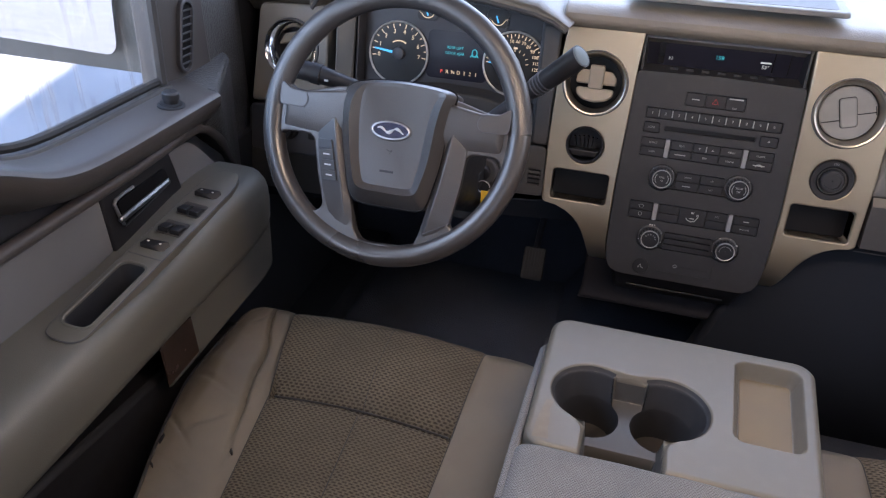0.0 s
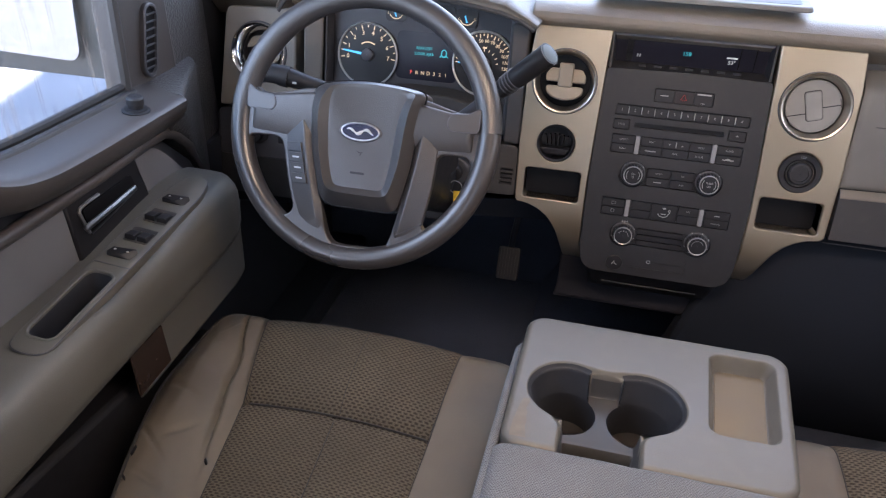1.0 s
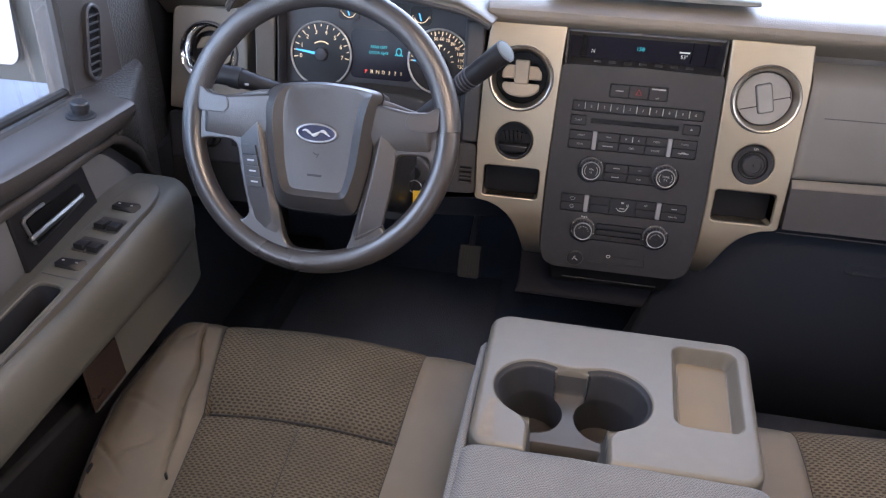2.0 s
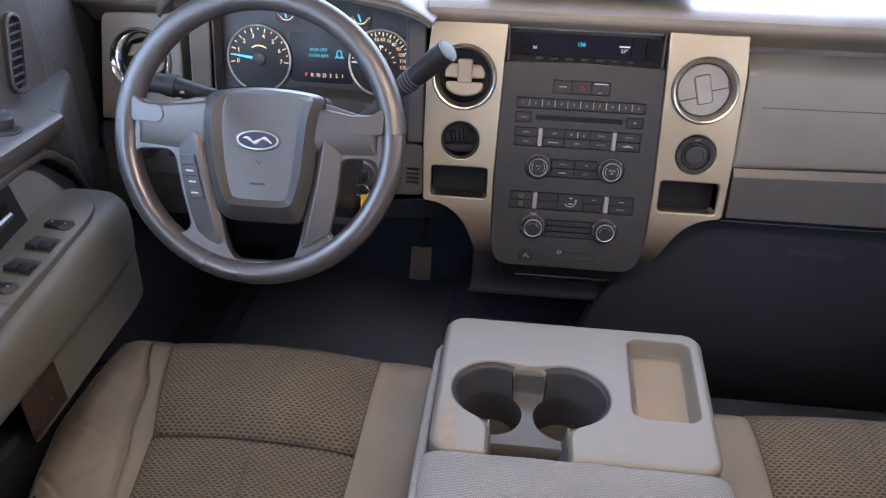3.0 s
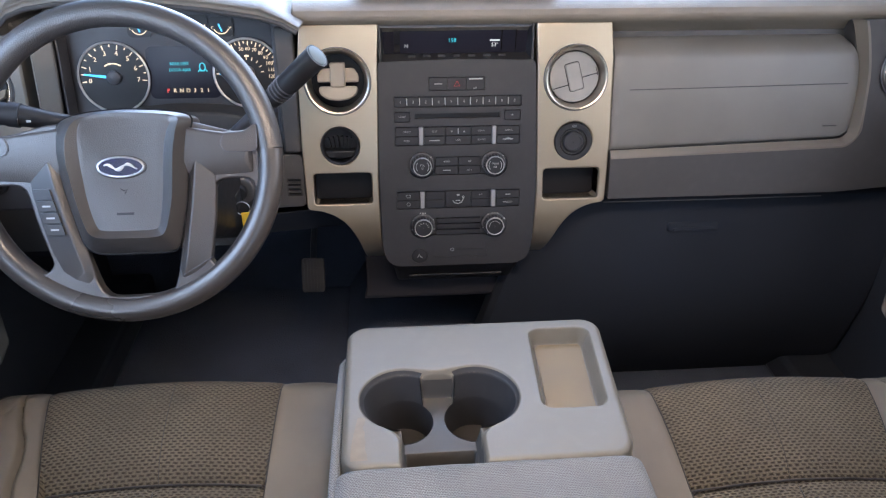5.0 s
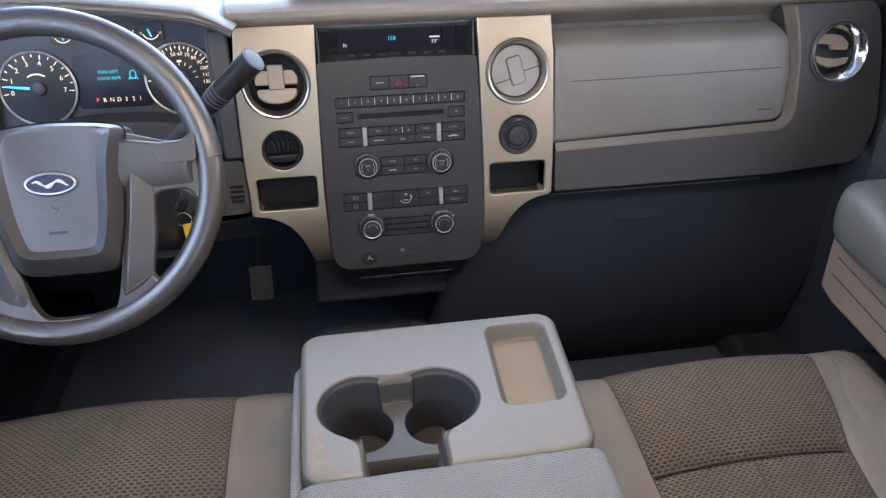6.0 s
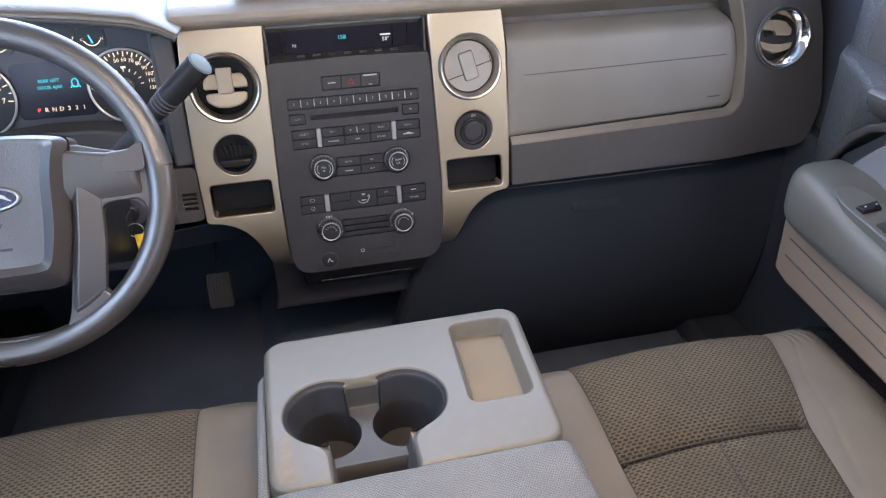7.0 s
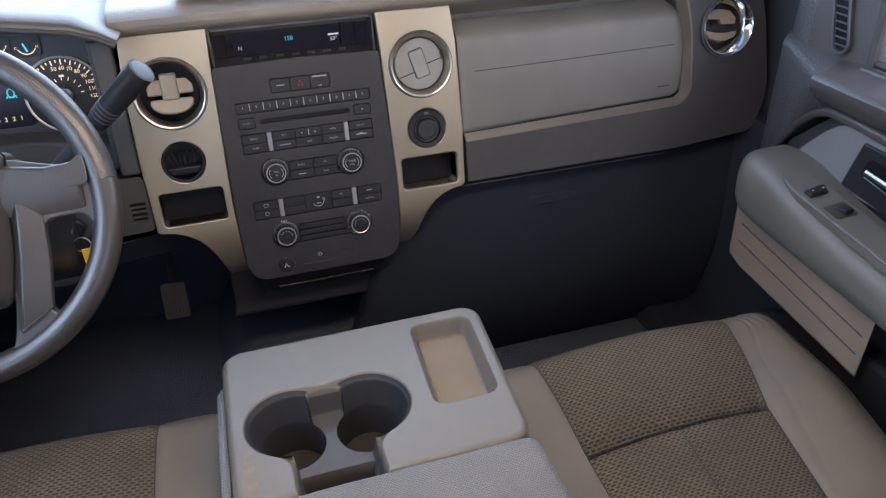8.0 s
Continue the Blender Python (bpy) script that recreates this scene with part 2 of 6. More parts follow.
M_CONCRETE = material("concrete", (0.48, 0.46, 0.43), rough=0.9, grain=0.4, grain_size=0.01, mottle=0.2, mottle_size=0.8)
M_WARM_PATCH = material("door_warm_patch", (0.028, 0.018, 0.014), rough=0.25, mottle=0.1, mottle_size=0.03)
M_YELLOW = material("key_tag_yellow", (0.75, 0.48, 0.03), rough=0.5)
M_MIRROR = material("mirror_glass", (0.42, 0.43, 0.45), rough=0.02, metal=1.0, mottle=0.01)
M_BADGE = material("badge_blue", (0.006, 0.008, 0.035), rough=0.2, coat=0.3, mottle=0.05)
M_GLASS = streaked_glass("side_glass")

# ---- tools for shapes ----
def finish(me, angle=35.0):
    me.polygons.foreach_set("use_smooth", [True] * len(me.polygons))
    me.set_sharp_from_angle(angle=radians(angle))


def part(name, bm, mat, parent=None, label="", place=None, round_=0.0, segments=2, angle=35.0):
    """Links a bmesh as one mesh object, under a thing or a part."""
    bmesh.ops.recalc_face_normals(bm, faces=bm.faces)
    me = bpy.data.meshes.new(name)
    bm.to_mesh(me)
    bm.free()
    finish(me, angle)
    me.materials.append(mat)
    ob = new(name, me)
    if parent is not None:
        ob.parent = parent
    if place is not None:
        ob.matrix_basis = place
    if label:
        ob["label"] = label
    if round_:
        soften(ob, round_, segments)
    return ob


def soften(ob, width, segments=2):
    mod = ob.modifiers.new("soft_edges", "BEVEL")
    mod.width, mod.segments, mod.limit_method, mod.angle_limit = width, segments, "ANGLE", radians(40)
    mod.use_clamp_overlap, mod.harden_normals = True, False


def thing(name, place, label, category, group="", kind=""):
    ob = new(name)
    ob.empty_display_size = 0.05
    ob.matrix_basis = place
    return tagged(ob, label, category, group, kind)


def bake(ob):
    """Writes the modifiers of ob into its mesh."""
    bpy.context.view_layer.update()
    done = bpy.data.meshes.new_from_object(ob.evaluated_get(bpy.context.evaluated_depsgraph_get()))
    ob.modifiers.clear()
    ob.data = done
    return ob


def cut(ob, cutters):
    """Takes the bmeshes in cutters (in ob's own frame) out of ob."""
    made = []
    for bm in cutters:
        bmesh.ops.recalc_face_normals(bm, faces=bm.faces)
        me = bpy.data.meshes.new("cutter")
        bm.to_mesh(me)
        bm.free()
        c = new("cutter", me)
        c.parent = ob
        made.append(c)
        mod = ob.modifiers.new("cut", "BOOLEAN")
        mod.operation, mod.solver, mod.object = "DIFFERENCE", "EXACT", c
    bake(ob)
    for c in made:
        me = c.data
        bpy.data.objects.remove(c)
        bpy.data.meshes.remove(me)
    finish(ob.data)
    return ob


def box(x0, x1, y0, y1, z0, z1, bm=None):
    bm = bm or bmesh.new()
    m = Matrix.Translation(((x0 + x1) / 2, (y0 + y1) / 2, (z0 + z1) / 2)) @ Matrix.Diagonal((x1 - x0, y1 - y0, z1 - z0, 1))
    bmesh.ops.create_cube(bm, size=1.0, matrix=m)
    return bm


def loft(outlines, bm=None, closed=True, caps=True):
    """Skins a row of outlines, each a list of 3D points of the same number."""
    bm = bm or bmesh.new()
    rings = [[bm.verts.new(p) for p in o] for o in outlines]
    n = len(rings[0])
    for a, b in zip(rings, rings[1:]):
        for i in range(n if closed else n - 1):
            j = (i + 1) % n
            bm.faces.new((a[i], a[j], b[j], b[i]))
    if caps:
        bm.faces.new(rings[0][::-1])
        bm.faces.new(rings[-1])
    return bm


def prism(outline, w0, w1, bm=None):
    return loft([[(u, v, w0) for u, v in outline], [(u, v, w1) for u, v in outline]], bm)


def taper(low, w0, high, w1, bm=None):
    return loft([[(u, v, w0) for u, v in low], [(u, v, w1) for u, v in high]], bm)


def along_x(profile, x0, x1, bm=None):
    """A profile of (y, z) drawn out along x."""
    return loft([[(x0, y, z) for y, z in profile], [(x1, y, z) for y, z in profile]], bm)


def along_y(profile, y0, y1, bm=None):
    """A profile of (x, z) drawn out along y."""
    return loft([[(x, y0, z) for x, z in profile], [(x, y1, z) for x, z in profile]], bm)


def rrect(u0, v0, u1, v1, r, n=4):
    pts = []
    for cx, cy, a in ((u1 - r, v1 - r, 0), (u0 + r, v1 - r, 90), (u0 + r, v0 + r, 180), (u1 - r, v0 + r, 270)):
        pts += [(cx + r * math.cos(radians(a + 90 * k / n)), cy + r * math.sin(radians(a + 90 * k / n))) for k in range(n + 1)]
    return pts


def smooth_outline(pts, r, n=3):
    """Rounds the corners of a polygon."""
    out = []
    for i, p in enumerate(pts):
        p = Vector(p)
        a, b = Vector(pts[i - 1]) - p, Vector(pts[(i + 1) % len(pts)]) - p
        k = min(r, a.length * 0.45, b.length * 0.45)
        p0, p1 = p + a.normalized() * k, p + b.normalized() * k
        for s in range(n + 1):
            f = s / n
            q = p0 * (1 - f) ** 2 + p * 2 * f * (1 - f) + p1 * f * f
            out.append((q.x, q.y))
    return out


def circle(cx, cy, r, n=40, squash=1.0):
    return [(cx + r * math.cos(2 * math.pi * i / n), cy + r * squash * math.sin(2 * math.pi * i / n)) for i in range(n)]


def lathe(profile, n=40, cx=0.0, cy=0.0, closed=True, bm=None):
    """Turns a profile of (radius, height) about the z axis through (cx, cy)."""
    bm = bm or bmesh.new()
    rings = []
    for r, w in profile:
        rings.append([bm.verts.new((cx + r * math.cos(2 * math.pi * i / n), cy + r * math.sin(2 * math.pi * i / n), w)) for i in range(n)])
    pairs = list(zip(rings, rings[1:])) + ([(rings[-1], rings[0])] if closed else [])
    for a, b in pairs:
        for i in range(n):
            j = (i + 1) % n
            bm.faces.new((a[i], a[j], b[j], b[i]))
    if not closed:
        bm.faces.new(rings[0][::-1])
        bm.faces.new(rings[-1])
    return bm


def knob_shape(r, h, n=32, bm=None):
    return lathe([(r, 0), (r, h * 0.8), (r * 0.93, h * 0.96), (r * 0.84, h)], n, closed=False, bm=bm)


def tube(points, radius, n=12, closed=False, bm=None, flat=1.0):
    """A round bar along points; radius is a number or one for each point."""
    bm = bm or bmesh.new()
    pts = [Vector(p) for p in points]
    rad = radius if isinstance(radius, (list, tuple)) else [radius] * len(pts)
    rings, side = [], None
    for i, p in enumerate(pts):
        if closed:
            d = pts[(i + 1) % len(pts)] - pts[i - 1]
        else:
            d = pts[min(i + 1, len(pts) - 1)] - pts[max(i - 1, 0)]
        d.normalize()
        if side is None:
            side = d.orthogonal().normalized()
        side = (side - d * side.dot(d)).normalized()
        up = d.cross(side)
        rings.append([bm.verts.new(p + (side * math.cos(2 * math.pi * k / n) + up * math.sin(2 * math.pi * k / n) * flat) * rad[i]) for k in range(n)])
    pairs = list(zip(rings, rings[1:])) + ([(rings[-1], rings[0])] if closed else [])
    for a, b in pairs:
        for k in range(n):
            j = (k + 1) % n
            bm.faces.new((a[k], a[j], b[j], b[k]))
    if not closed:
        bm.faces.new(rings[0][::-1])
        bm.faces.new(rings[-1])
    return bm


def sheet(fn, nu, nv, bm=None):
    """A grid of faces through fn(a, b), with a and b from 0 to 1."""
    bm = bm or bmesh.new()
    rows = [[bm.verts.new(fn(i / nu, j / nv)) for i in range(nu + 1)] for j in range(nv + 1)]
    for a, b in zip(rows, rows[1:]):
        for i in range(nu):
            bm.faces.new((a[i], a[i + 1], b[i + 1], b[i]))
    return bm


def lettering(name, words, size, mat, parent, place, label="", depth=0.0002, wide=1.0):
    """Words in the built-in font, as a thin mesh."""
    data = bpy.data.curves.new(name, "FONT")
    data.body, data.size, data.extrude = words, size, depth
    data.align_x, data.align_y = "CENTER", "CENTER"
    data.resolution_u = 2
    temp = new(name, data)
    bpy.context.view_layer.update()
    me = bpy.data.meshes.new_from_object(temp.evaluated_get(bpy.context.evaluated_depsgraph_get()))
    bpy.data.objects.remove(temp)
    me.materials.clear()
    me.materials.append(mat)
    if wide != 1.0:
        me.transform(Matrix.Diagonal((wide, 1, 1, 1)))
    ob = new(name, me)
    ob.parent = parent
    ob.matrix_basis = place
    if label:
        ob["label"] = label
    return ob


# the dashboard's own frame: u to the right, v up its leaning face, w out of the face
LEAN_UP, LEAN_OUT = Vector((0, 0.2065, 0.9785)), Vector((0, -0.9785, 0.2065))
DASH = Matrix(((1, 0, 0, 0), (0, LEAN_UP.y, LEAN_OUT.y, -0.003), (0, LEAN_UP.z, LEAN_OUT.z, 0.58), (0, 0, 0, 1)))
# the steering wheel's frame, tilted back by 25 degrees
WHEEL = pose(-0.443, -0.30, 0.732, 65, 0, 0)

# ---- the setting: ground, cab floor, walls and roof ----
GROUND_Z = -0.78
ground = part("ground", sheet(lambda a, b: (-300 + 600 * a, -300 + 600 * b, GROUND_Z), 12, 12), M_CONCRETE)
tagged(ground, "pale sunlit concrete yard around the truck", "ground", kind="structure")

floor = part("floor", box(-0.86, 0.86, -2.2, 0.62, -0.04, 0.0), M_CARPET)
tagged(floor, "black carpet of the truck's cab floor", "floor", kind="structure")

# raised middle of the floor, under the dashboard
tunnel = part("floor_tunnel", along_y([(-0.24, 0.0), (-0.19, 0.09), (-0.15, 0.115), (0.15, 0.115), (0.19, 0.09), (0.24, 0.0)], -1.9, 0.5), M_CARPET, round_=0.02)
tagged(tunnel, "black carpeted hump along the middle of the floor", "floor", kind="structure")

toe = part("wall_front", box(-0.92, 0.92, 0.50, 0.56, -0.04, 0.84), M_CARPET)
tagged(toe, "dark firewall behind the footwells", "wall", kind="structure")

roof = part("ceiling", box(-0.86, 0.86, -2.25, -0.02, 1.24, 1.28), M_LINING)
tagged(roof, "beige cloth headliner over the cab", "ceiling", kind="structure")

rear = part("wall_rear", box(-0.92, 0.92, -2.25, -2.19, -0.04, 1.28), M_LINING)
cut(rear, [box(-0.62, 0.62, -2.3, -2.1, 0.80, 1.18)])
tagged(rear, "plain rear wall of the cab with its window", "wall", kind="structure")

for side, name, rear_low in ((-1, "wall_left", 0.06), (1, "wall_right", 0.76)):
    x0, x1 = sorted((side * 0.88, side * 0.93))
    w = part(name, box(x0, x1, -2.25, 0.62, -0.10, 1.28), M_LINING)
    cut(w, [along_x([(-0.18, 0.68), (-0.18, 1.0), (-0.24, 1.19), (-1.08, 1.19), (-1.08, 0.68)], side * 0.8, side * 1.0),
            along_x([(-1.30, rear_low), (-1.30, 1.19), (-1.98, 1.19), (-1.98, rear_low)], side * 0.8, side * 1.0)])
    tagged(w, "side wall of the cab with its door openings", "wall", kind="structure")

for side in (-1, 1):
    kick = part("kick_panel", box(*sorted((side * 0.845, side * 0.878)), -0.14, 0.50, 0.0, 0.56), M_KICK)
    tagged(kick, "black plastic kick panel beside the footwell", "panel", kind="structure")
    cover_rows = ([(-0.119, 0.8450), (-0.080, 0.8490), (-0.040, 0.8540), (0.0, 0.8600), (0.030, 0.8670), (0.040, 0.8790)] if side < 0 else
                  [(-0.119, 0.8450), (-0.100, 0.8470), (-0.080, 0.8520), (-0.064, 0.8590), (-0.052, 0.8680), (-0.046, 0.8790)])
    post = part("pillar_cover", loft([[(side * x, y, 0.50), (side * x, y, 1.02), (side * 0.8795, y, 1.02), (side * 0.8795, y, 0.50)] for y, x in cover_rows]), M_PEBBLE, angle=60)
    tagged(post, "dark pebbled pillar cover between door and dashboard", "panel", kind="structure")
    # added black sheet hides the pale lining and stands for the gap's shade
    inner = part("dash_gap_filler", box(*sorted((side * 0.8745, side * 0.8796)), 0.041 if side < 0 else -0.045, 0.50, 0.562, 0.98), M_KICK)
    tagged(inner, "black filler added behind the gap at the dashboard's end", "panel", kind="structure")
    step = part("sill_plate", box(*sorted((side * 0.74, side * 0.875)), -1.2, 0.50, 0.0, 0.07), M_KICK, round_=0.012)
    tagged(step, "black scuffed door sill plate", "sill", kind="structure")
for side in (-1, 1):
    pillar = part("pillar_front", tube([(side * 0.86, 0.58, 0.84), (side * 0.80, 0.25, 1.06), (side * 0.76, -0.03, 1.25)], 0.045, 10), M_LINING)
    tagged(pillar, "slim cloth-covered windshield pillar", "pillar", kind="structure")

lamp = thing("courtesy_lamp", pose(0, -0.66, 1.24), "unseen beige courtesy lamp on the headliner, assumed switched on", "lamp")
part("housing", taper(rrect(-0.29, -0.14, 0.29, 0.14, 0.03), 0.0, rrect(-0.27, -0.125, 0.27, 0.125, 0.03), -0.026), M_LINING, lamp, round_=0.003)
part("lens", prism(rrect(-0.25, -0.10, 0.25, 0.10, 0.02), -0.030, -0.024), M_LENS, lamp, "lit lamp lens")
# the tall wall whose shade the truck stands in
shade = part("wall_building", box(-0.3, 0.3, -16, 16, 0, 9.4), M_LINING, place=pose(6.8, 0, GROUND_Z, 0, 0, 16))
tagged(shade, "plain tall building wall beside the yard", "wall", kind="structure")
body = part("outer_body", along_x([(0.62, -0.30), (0.62, 0.80), (1.75, 0.72), (1.85, 0.55), (1.85, -0.35)], -0.93, 0.93), M_PAINT, round_=0.02)
tagged(body, "white painted bonnet of the truck", "truck body", kind="structure")

# ---- dashboard ----
dash = thing("dashboard", DASH, "dark grey dashboard with satin silver trim and round vents", "dashboard")


def top_profile():
    return [(0.205, -0.05), (0.232, -0.012), (0.236, 0.012), (0.244, 0.021), (0.256, 0.022), (0.268, 0.014),
            (0.277, -0.006), (0.292, -0.07), (0.35, -0.28), (0.43, -0.52), (0.20, -0.52)]


def pad_piece(u0, u1):
    return loft([[(u0, v, w) for v, w in top_profile()], [(u1, v, w) for v, w in top_profile()]])


part("top_pad", pad_piece(-0.87, -0.685), M_PAD, dash, round_=0.004)
part("top_pad", pad_piece(-0.262, 0.885), M_PAD, dash, round_=0.004)


def hood_ring(w, thick, lift):
    """The arch over the instruments, thick metres from its lower edge to its top."""
    under = [(-0.698, 0.222), (-0.688, 0.238), (-0.672, 0.2535), (-0.645, 0.2640), (-0.60, 0.2705), (-0.54, 0.2725), (-0.4866, 0.2705), (-0.4529, 0.2675), (-0.3851, 0.2605), (-0.3084, 0.2490), (-0.2743, 0.2385), (-0.252, 0.2260)]
    over = [(u - 0.4 * thick * (1 if u < -0.5 else -1) * (1.0 if v < 0.25 else 0.3), v + thick * (0.55 if v < 0.24 else 1.0)) for u, v in under]
    return [(u, v + lift, w) for u, v in under] + [(u, v + lift, w) for u, v in over[::-1]]


part("cluster_hood", loft([hood_ring(0.051, 0.006, 0.002), hood_ring(0.054, 0.011, 0.0), hood_ring(0.050, 0.016, 0.0), hood_ring(0.036, 0.022, 0.001), hood_ring(-0.08, 0.030, 0.014), hood_ring(-0.40, 0.036, 0.050)]), M_HOOD_SHADED, dash, "leather-grained instrument hood, shade in its colour", round_=0.003)
part("hood_lip", tube([(u, v - 0.0008, 0.0525) for u, v, w in hood_ring(0.052, 0.004, 0.0)[:12]], 0.0035, 8), M_DARK, dash, "dark lip of the hood")
# the hood's top falls away behind, down to the pad
part("top_pad", loft([[(-0.70, 0.262, -0.09), (-0.262, 0.262, -0.09), (-0.262, 0.2, -0.09), (-0.70, 0.2, -0.09)],
                      [(-0.70, 0.43, -0.52), (-0.262, 0.43, -0.52), (-0.262, 0.2, -0.52), (-0.70, 0.2, -0.52)]]), M_PAD, dash)

# dark body behind all the panels
part("carrier", box(-0.86, -0.645, -0.06, 0.225, -0.20, -0.055), M_BLACK, dash)
part("carrier", box(-0.262, 0.88, -0.06, 0.225, -0.20, -0.055), M_BLACK, dash)

# passenger side: lower trim that wraps round the airbag door, with a slanted ledge
def trim_warp(u, v, w):
    """Near the bar the trim stands only just proud of the airbag door; it swells towards the passenger's side."""
    s = (u - 0.2655) / 0.60
    if w > 0.002:
        flat_w = 0.002 + (w - 0.002) * (0.0065 + 0.018 * s) / 0.024
        v, w = v - 0.33 * (w - flat_w), flat_w
    return (u, v, w)


def long_outline(pts, step=0.02):
    """Puts points along the long straight sides of an outline."""
    out = []
    for (u0, v0), (u1, v1) in zip(pts, pts[1:] + pts[:1]):
        n = max(1, int(math.hypot(u1 - u0, v1 - v0) / step))
        out += [(u0 + (u1 - u0) * k / n, v0 + (v1 - v0) * k / n) for k in range(n)]
    return out


trim_outline = long_outline(smooth_outline([(0.20, -0.058), (0.672, -0.058), (0.842, -0.046), (0.868, 0.026), (0.852, 0.166), (0.834, 0.236), (0.20, 0.236)], 0.024, 6))
lower_trim = part("lower_trim", prism(trim_outline, -0.05, 0.026), M_DARK, dash)
rim_in = smooth_outline([(0.20, 0.0195), (0.680, 0.0322), (0.6950, 0.0470), (0.6930, 0.150), (0.674, 0.215), (0.655, 0.26), (0.20, 0.26)], 0.016, 6)
rim_out = smooth_outline([(0.20, 0.0142), (0.682, 0.0252), (0.7010, 0.0460), (0.6990, 0.150), (0.686, 0.215), (0.67, 0.26), (0.20, 0.26)], 0.020, 6)
inner = long_outline(rim_in)
below = lambda rim, k: [(u + (k if v > 0.04 else 0.0), v - k) for u, v in rim]
cut(lower_trim, [prism(below(inner, 0.002), -0.032, 0.0025), taper(below(rim_in, 0.002), 0.002, below(rim_out, 0.0022), 0.0275), prism(circle(0.7695, 0.1525, 0.0520), -0.08, 0.06), box(0.15, 0.2648, -0.2, 0.3, -0.1, 0.1)])
for vert in lower_trim.data.vertices:
    vert.co = trim_warp(*vert.co)
soften(lower_trim, 0.003)
def bezel_line(rim):
    """The bottom and the right side of an outline, from the bar to under the pad."""
    (u0, v0), (u1, v1) = rim[6], rim[7]
    start = [(0.265 + (u1 - 0.265) * k / 30, v0 + (v1 - v0) * ((0.265 + (u1 - 0.265) * k / 30) - u0) / (u1 - u0)) for k in range(30)]
    return start + rim[7:35] + [(rim[34][0] - 0.006, 0.236)]


BEZEL_IN, BEZEL_OUT = bezel_line(rim_in), bezel_line(rim_out)
proud = lambda p, h: (p[0], p[1], p[2] + h)
aside = lambda v: 1.0 if v > 0.045 else 0.0
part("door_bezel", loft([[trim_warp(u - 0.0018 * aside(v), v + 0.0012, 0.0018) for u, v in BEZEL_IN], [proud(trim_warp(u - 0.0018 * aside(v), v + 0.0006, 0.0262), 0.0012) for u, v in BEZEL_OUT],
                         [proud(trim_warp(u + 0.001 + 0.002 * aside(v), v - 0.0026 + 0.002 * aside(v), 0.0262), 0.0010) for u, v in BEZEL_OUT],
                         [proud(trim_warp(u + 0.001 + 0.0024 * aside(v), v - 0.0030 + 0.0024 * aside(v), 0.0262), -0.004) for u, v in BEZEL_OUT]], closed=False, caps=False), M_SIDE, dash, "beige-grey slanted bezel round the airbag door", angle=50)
part("door_gap", tube([trim_warp(u - 0.0006, v + 0.0008, 0.0018) for u, v in BEZEL_IN], 0.0011, 6), M_FACE, dash)
DOOR_EDGE = [(0.0, 0.664), (0.0235, 0.672), (0.0255, 0.681), (0.030, 0.688), (0.038, 0.6925), (0.05, 0.6935), (0.12, 0.6920), (0.165, 0.6875), (0.195, 0.678), (0.23, 0.662)]
DOOR_NU, DOOR_NV = 64, 44


def airbag_door_point(a, b):
    """A bulged door whose top rolls back under the pad; its rim drops to a skirt."""
    i, j = round(a * DOOR_NU), round(b * DOOR_NV)
    skirt = i in (0, DOOR_NU) or j in (0, DOOR_NV)
    a = min(1.0, max(0.0, (i - 1) / (DOOR_NU - 2)))
    b = min(1.0, max(0.0, (j - 1) / (DOOR_NV - 2)))
    v = 0.0235 + 0.188 * b
    right = next(u0 + (u1 - u0) * (v - v0) / (v1 - v0) for (v0, u0), (v1, u1) in zip(DOOR_EDGE, DOOR_EDGE[1:]) if v0 <= v <= v1)
    u = 0.2635 + (right - 0.2635) * a
    w = 0.001 + 0.010 * math.sin(math.pi * b * 0.90) * min(1.0, 0.3 + 2.2 * a) - 0.036 * max(0.0, (b - 0.82) / 0.18) ** 1.8
    rim = min(a * 0.43, (1 - a) * 0.43, b * 0.19)
    w -= 0.004 * math.exp(-rim / 0.003)
    return (u, v + 0.0125 * a * (1 - b) - 0.002, -0.05 if skirt else w)


airbag = part("airbag_door", sheet(airbag_door_point, DOOR_NU, DOOR_NV), M_GREY, dash, "smooth mid-grey passenger airbag door", angle=50)
part("crease", tube([airbag_door_point(i / DOOR_NU, 24 / DOOR_NV) for i in range(5, 61)], 0.00085, 6), M_DARK, airbag, "fold line across the door")
part("airbag_mark", box(0.640, 0.664, 0.0565, 0.0580, 0.0075, 0.0094), M_DARK, airbag)
part("channel", box(0.255, 0.70, 0.185, 0.245, -0.060, -0.042), M_FACE, dash)
part("channel", box(0.255, 0.675, 0.2255, 0.2300, -0.045, -0.026), M_GLOVE_SHADED, dash)
part("seam", tube([(0.262, -0.0735, -0.006), (0.45, -0.0725, 0.0), (0.66, -0.0700, 0.006)], 0.0009, 6), M_DARK, dash)

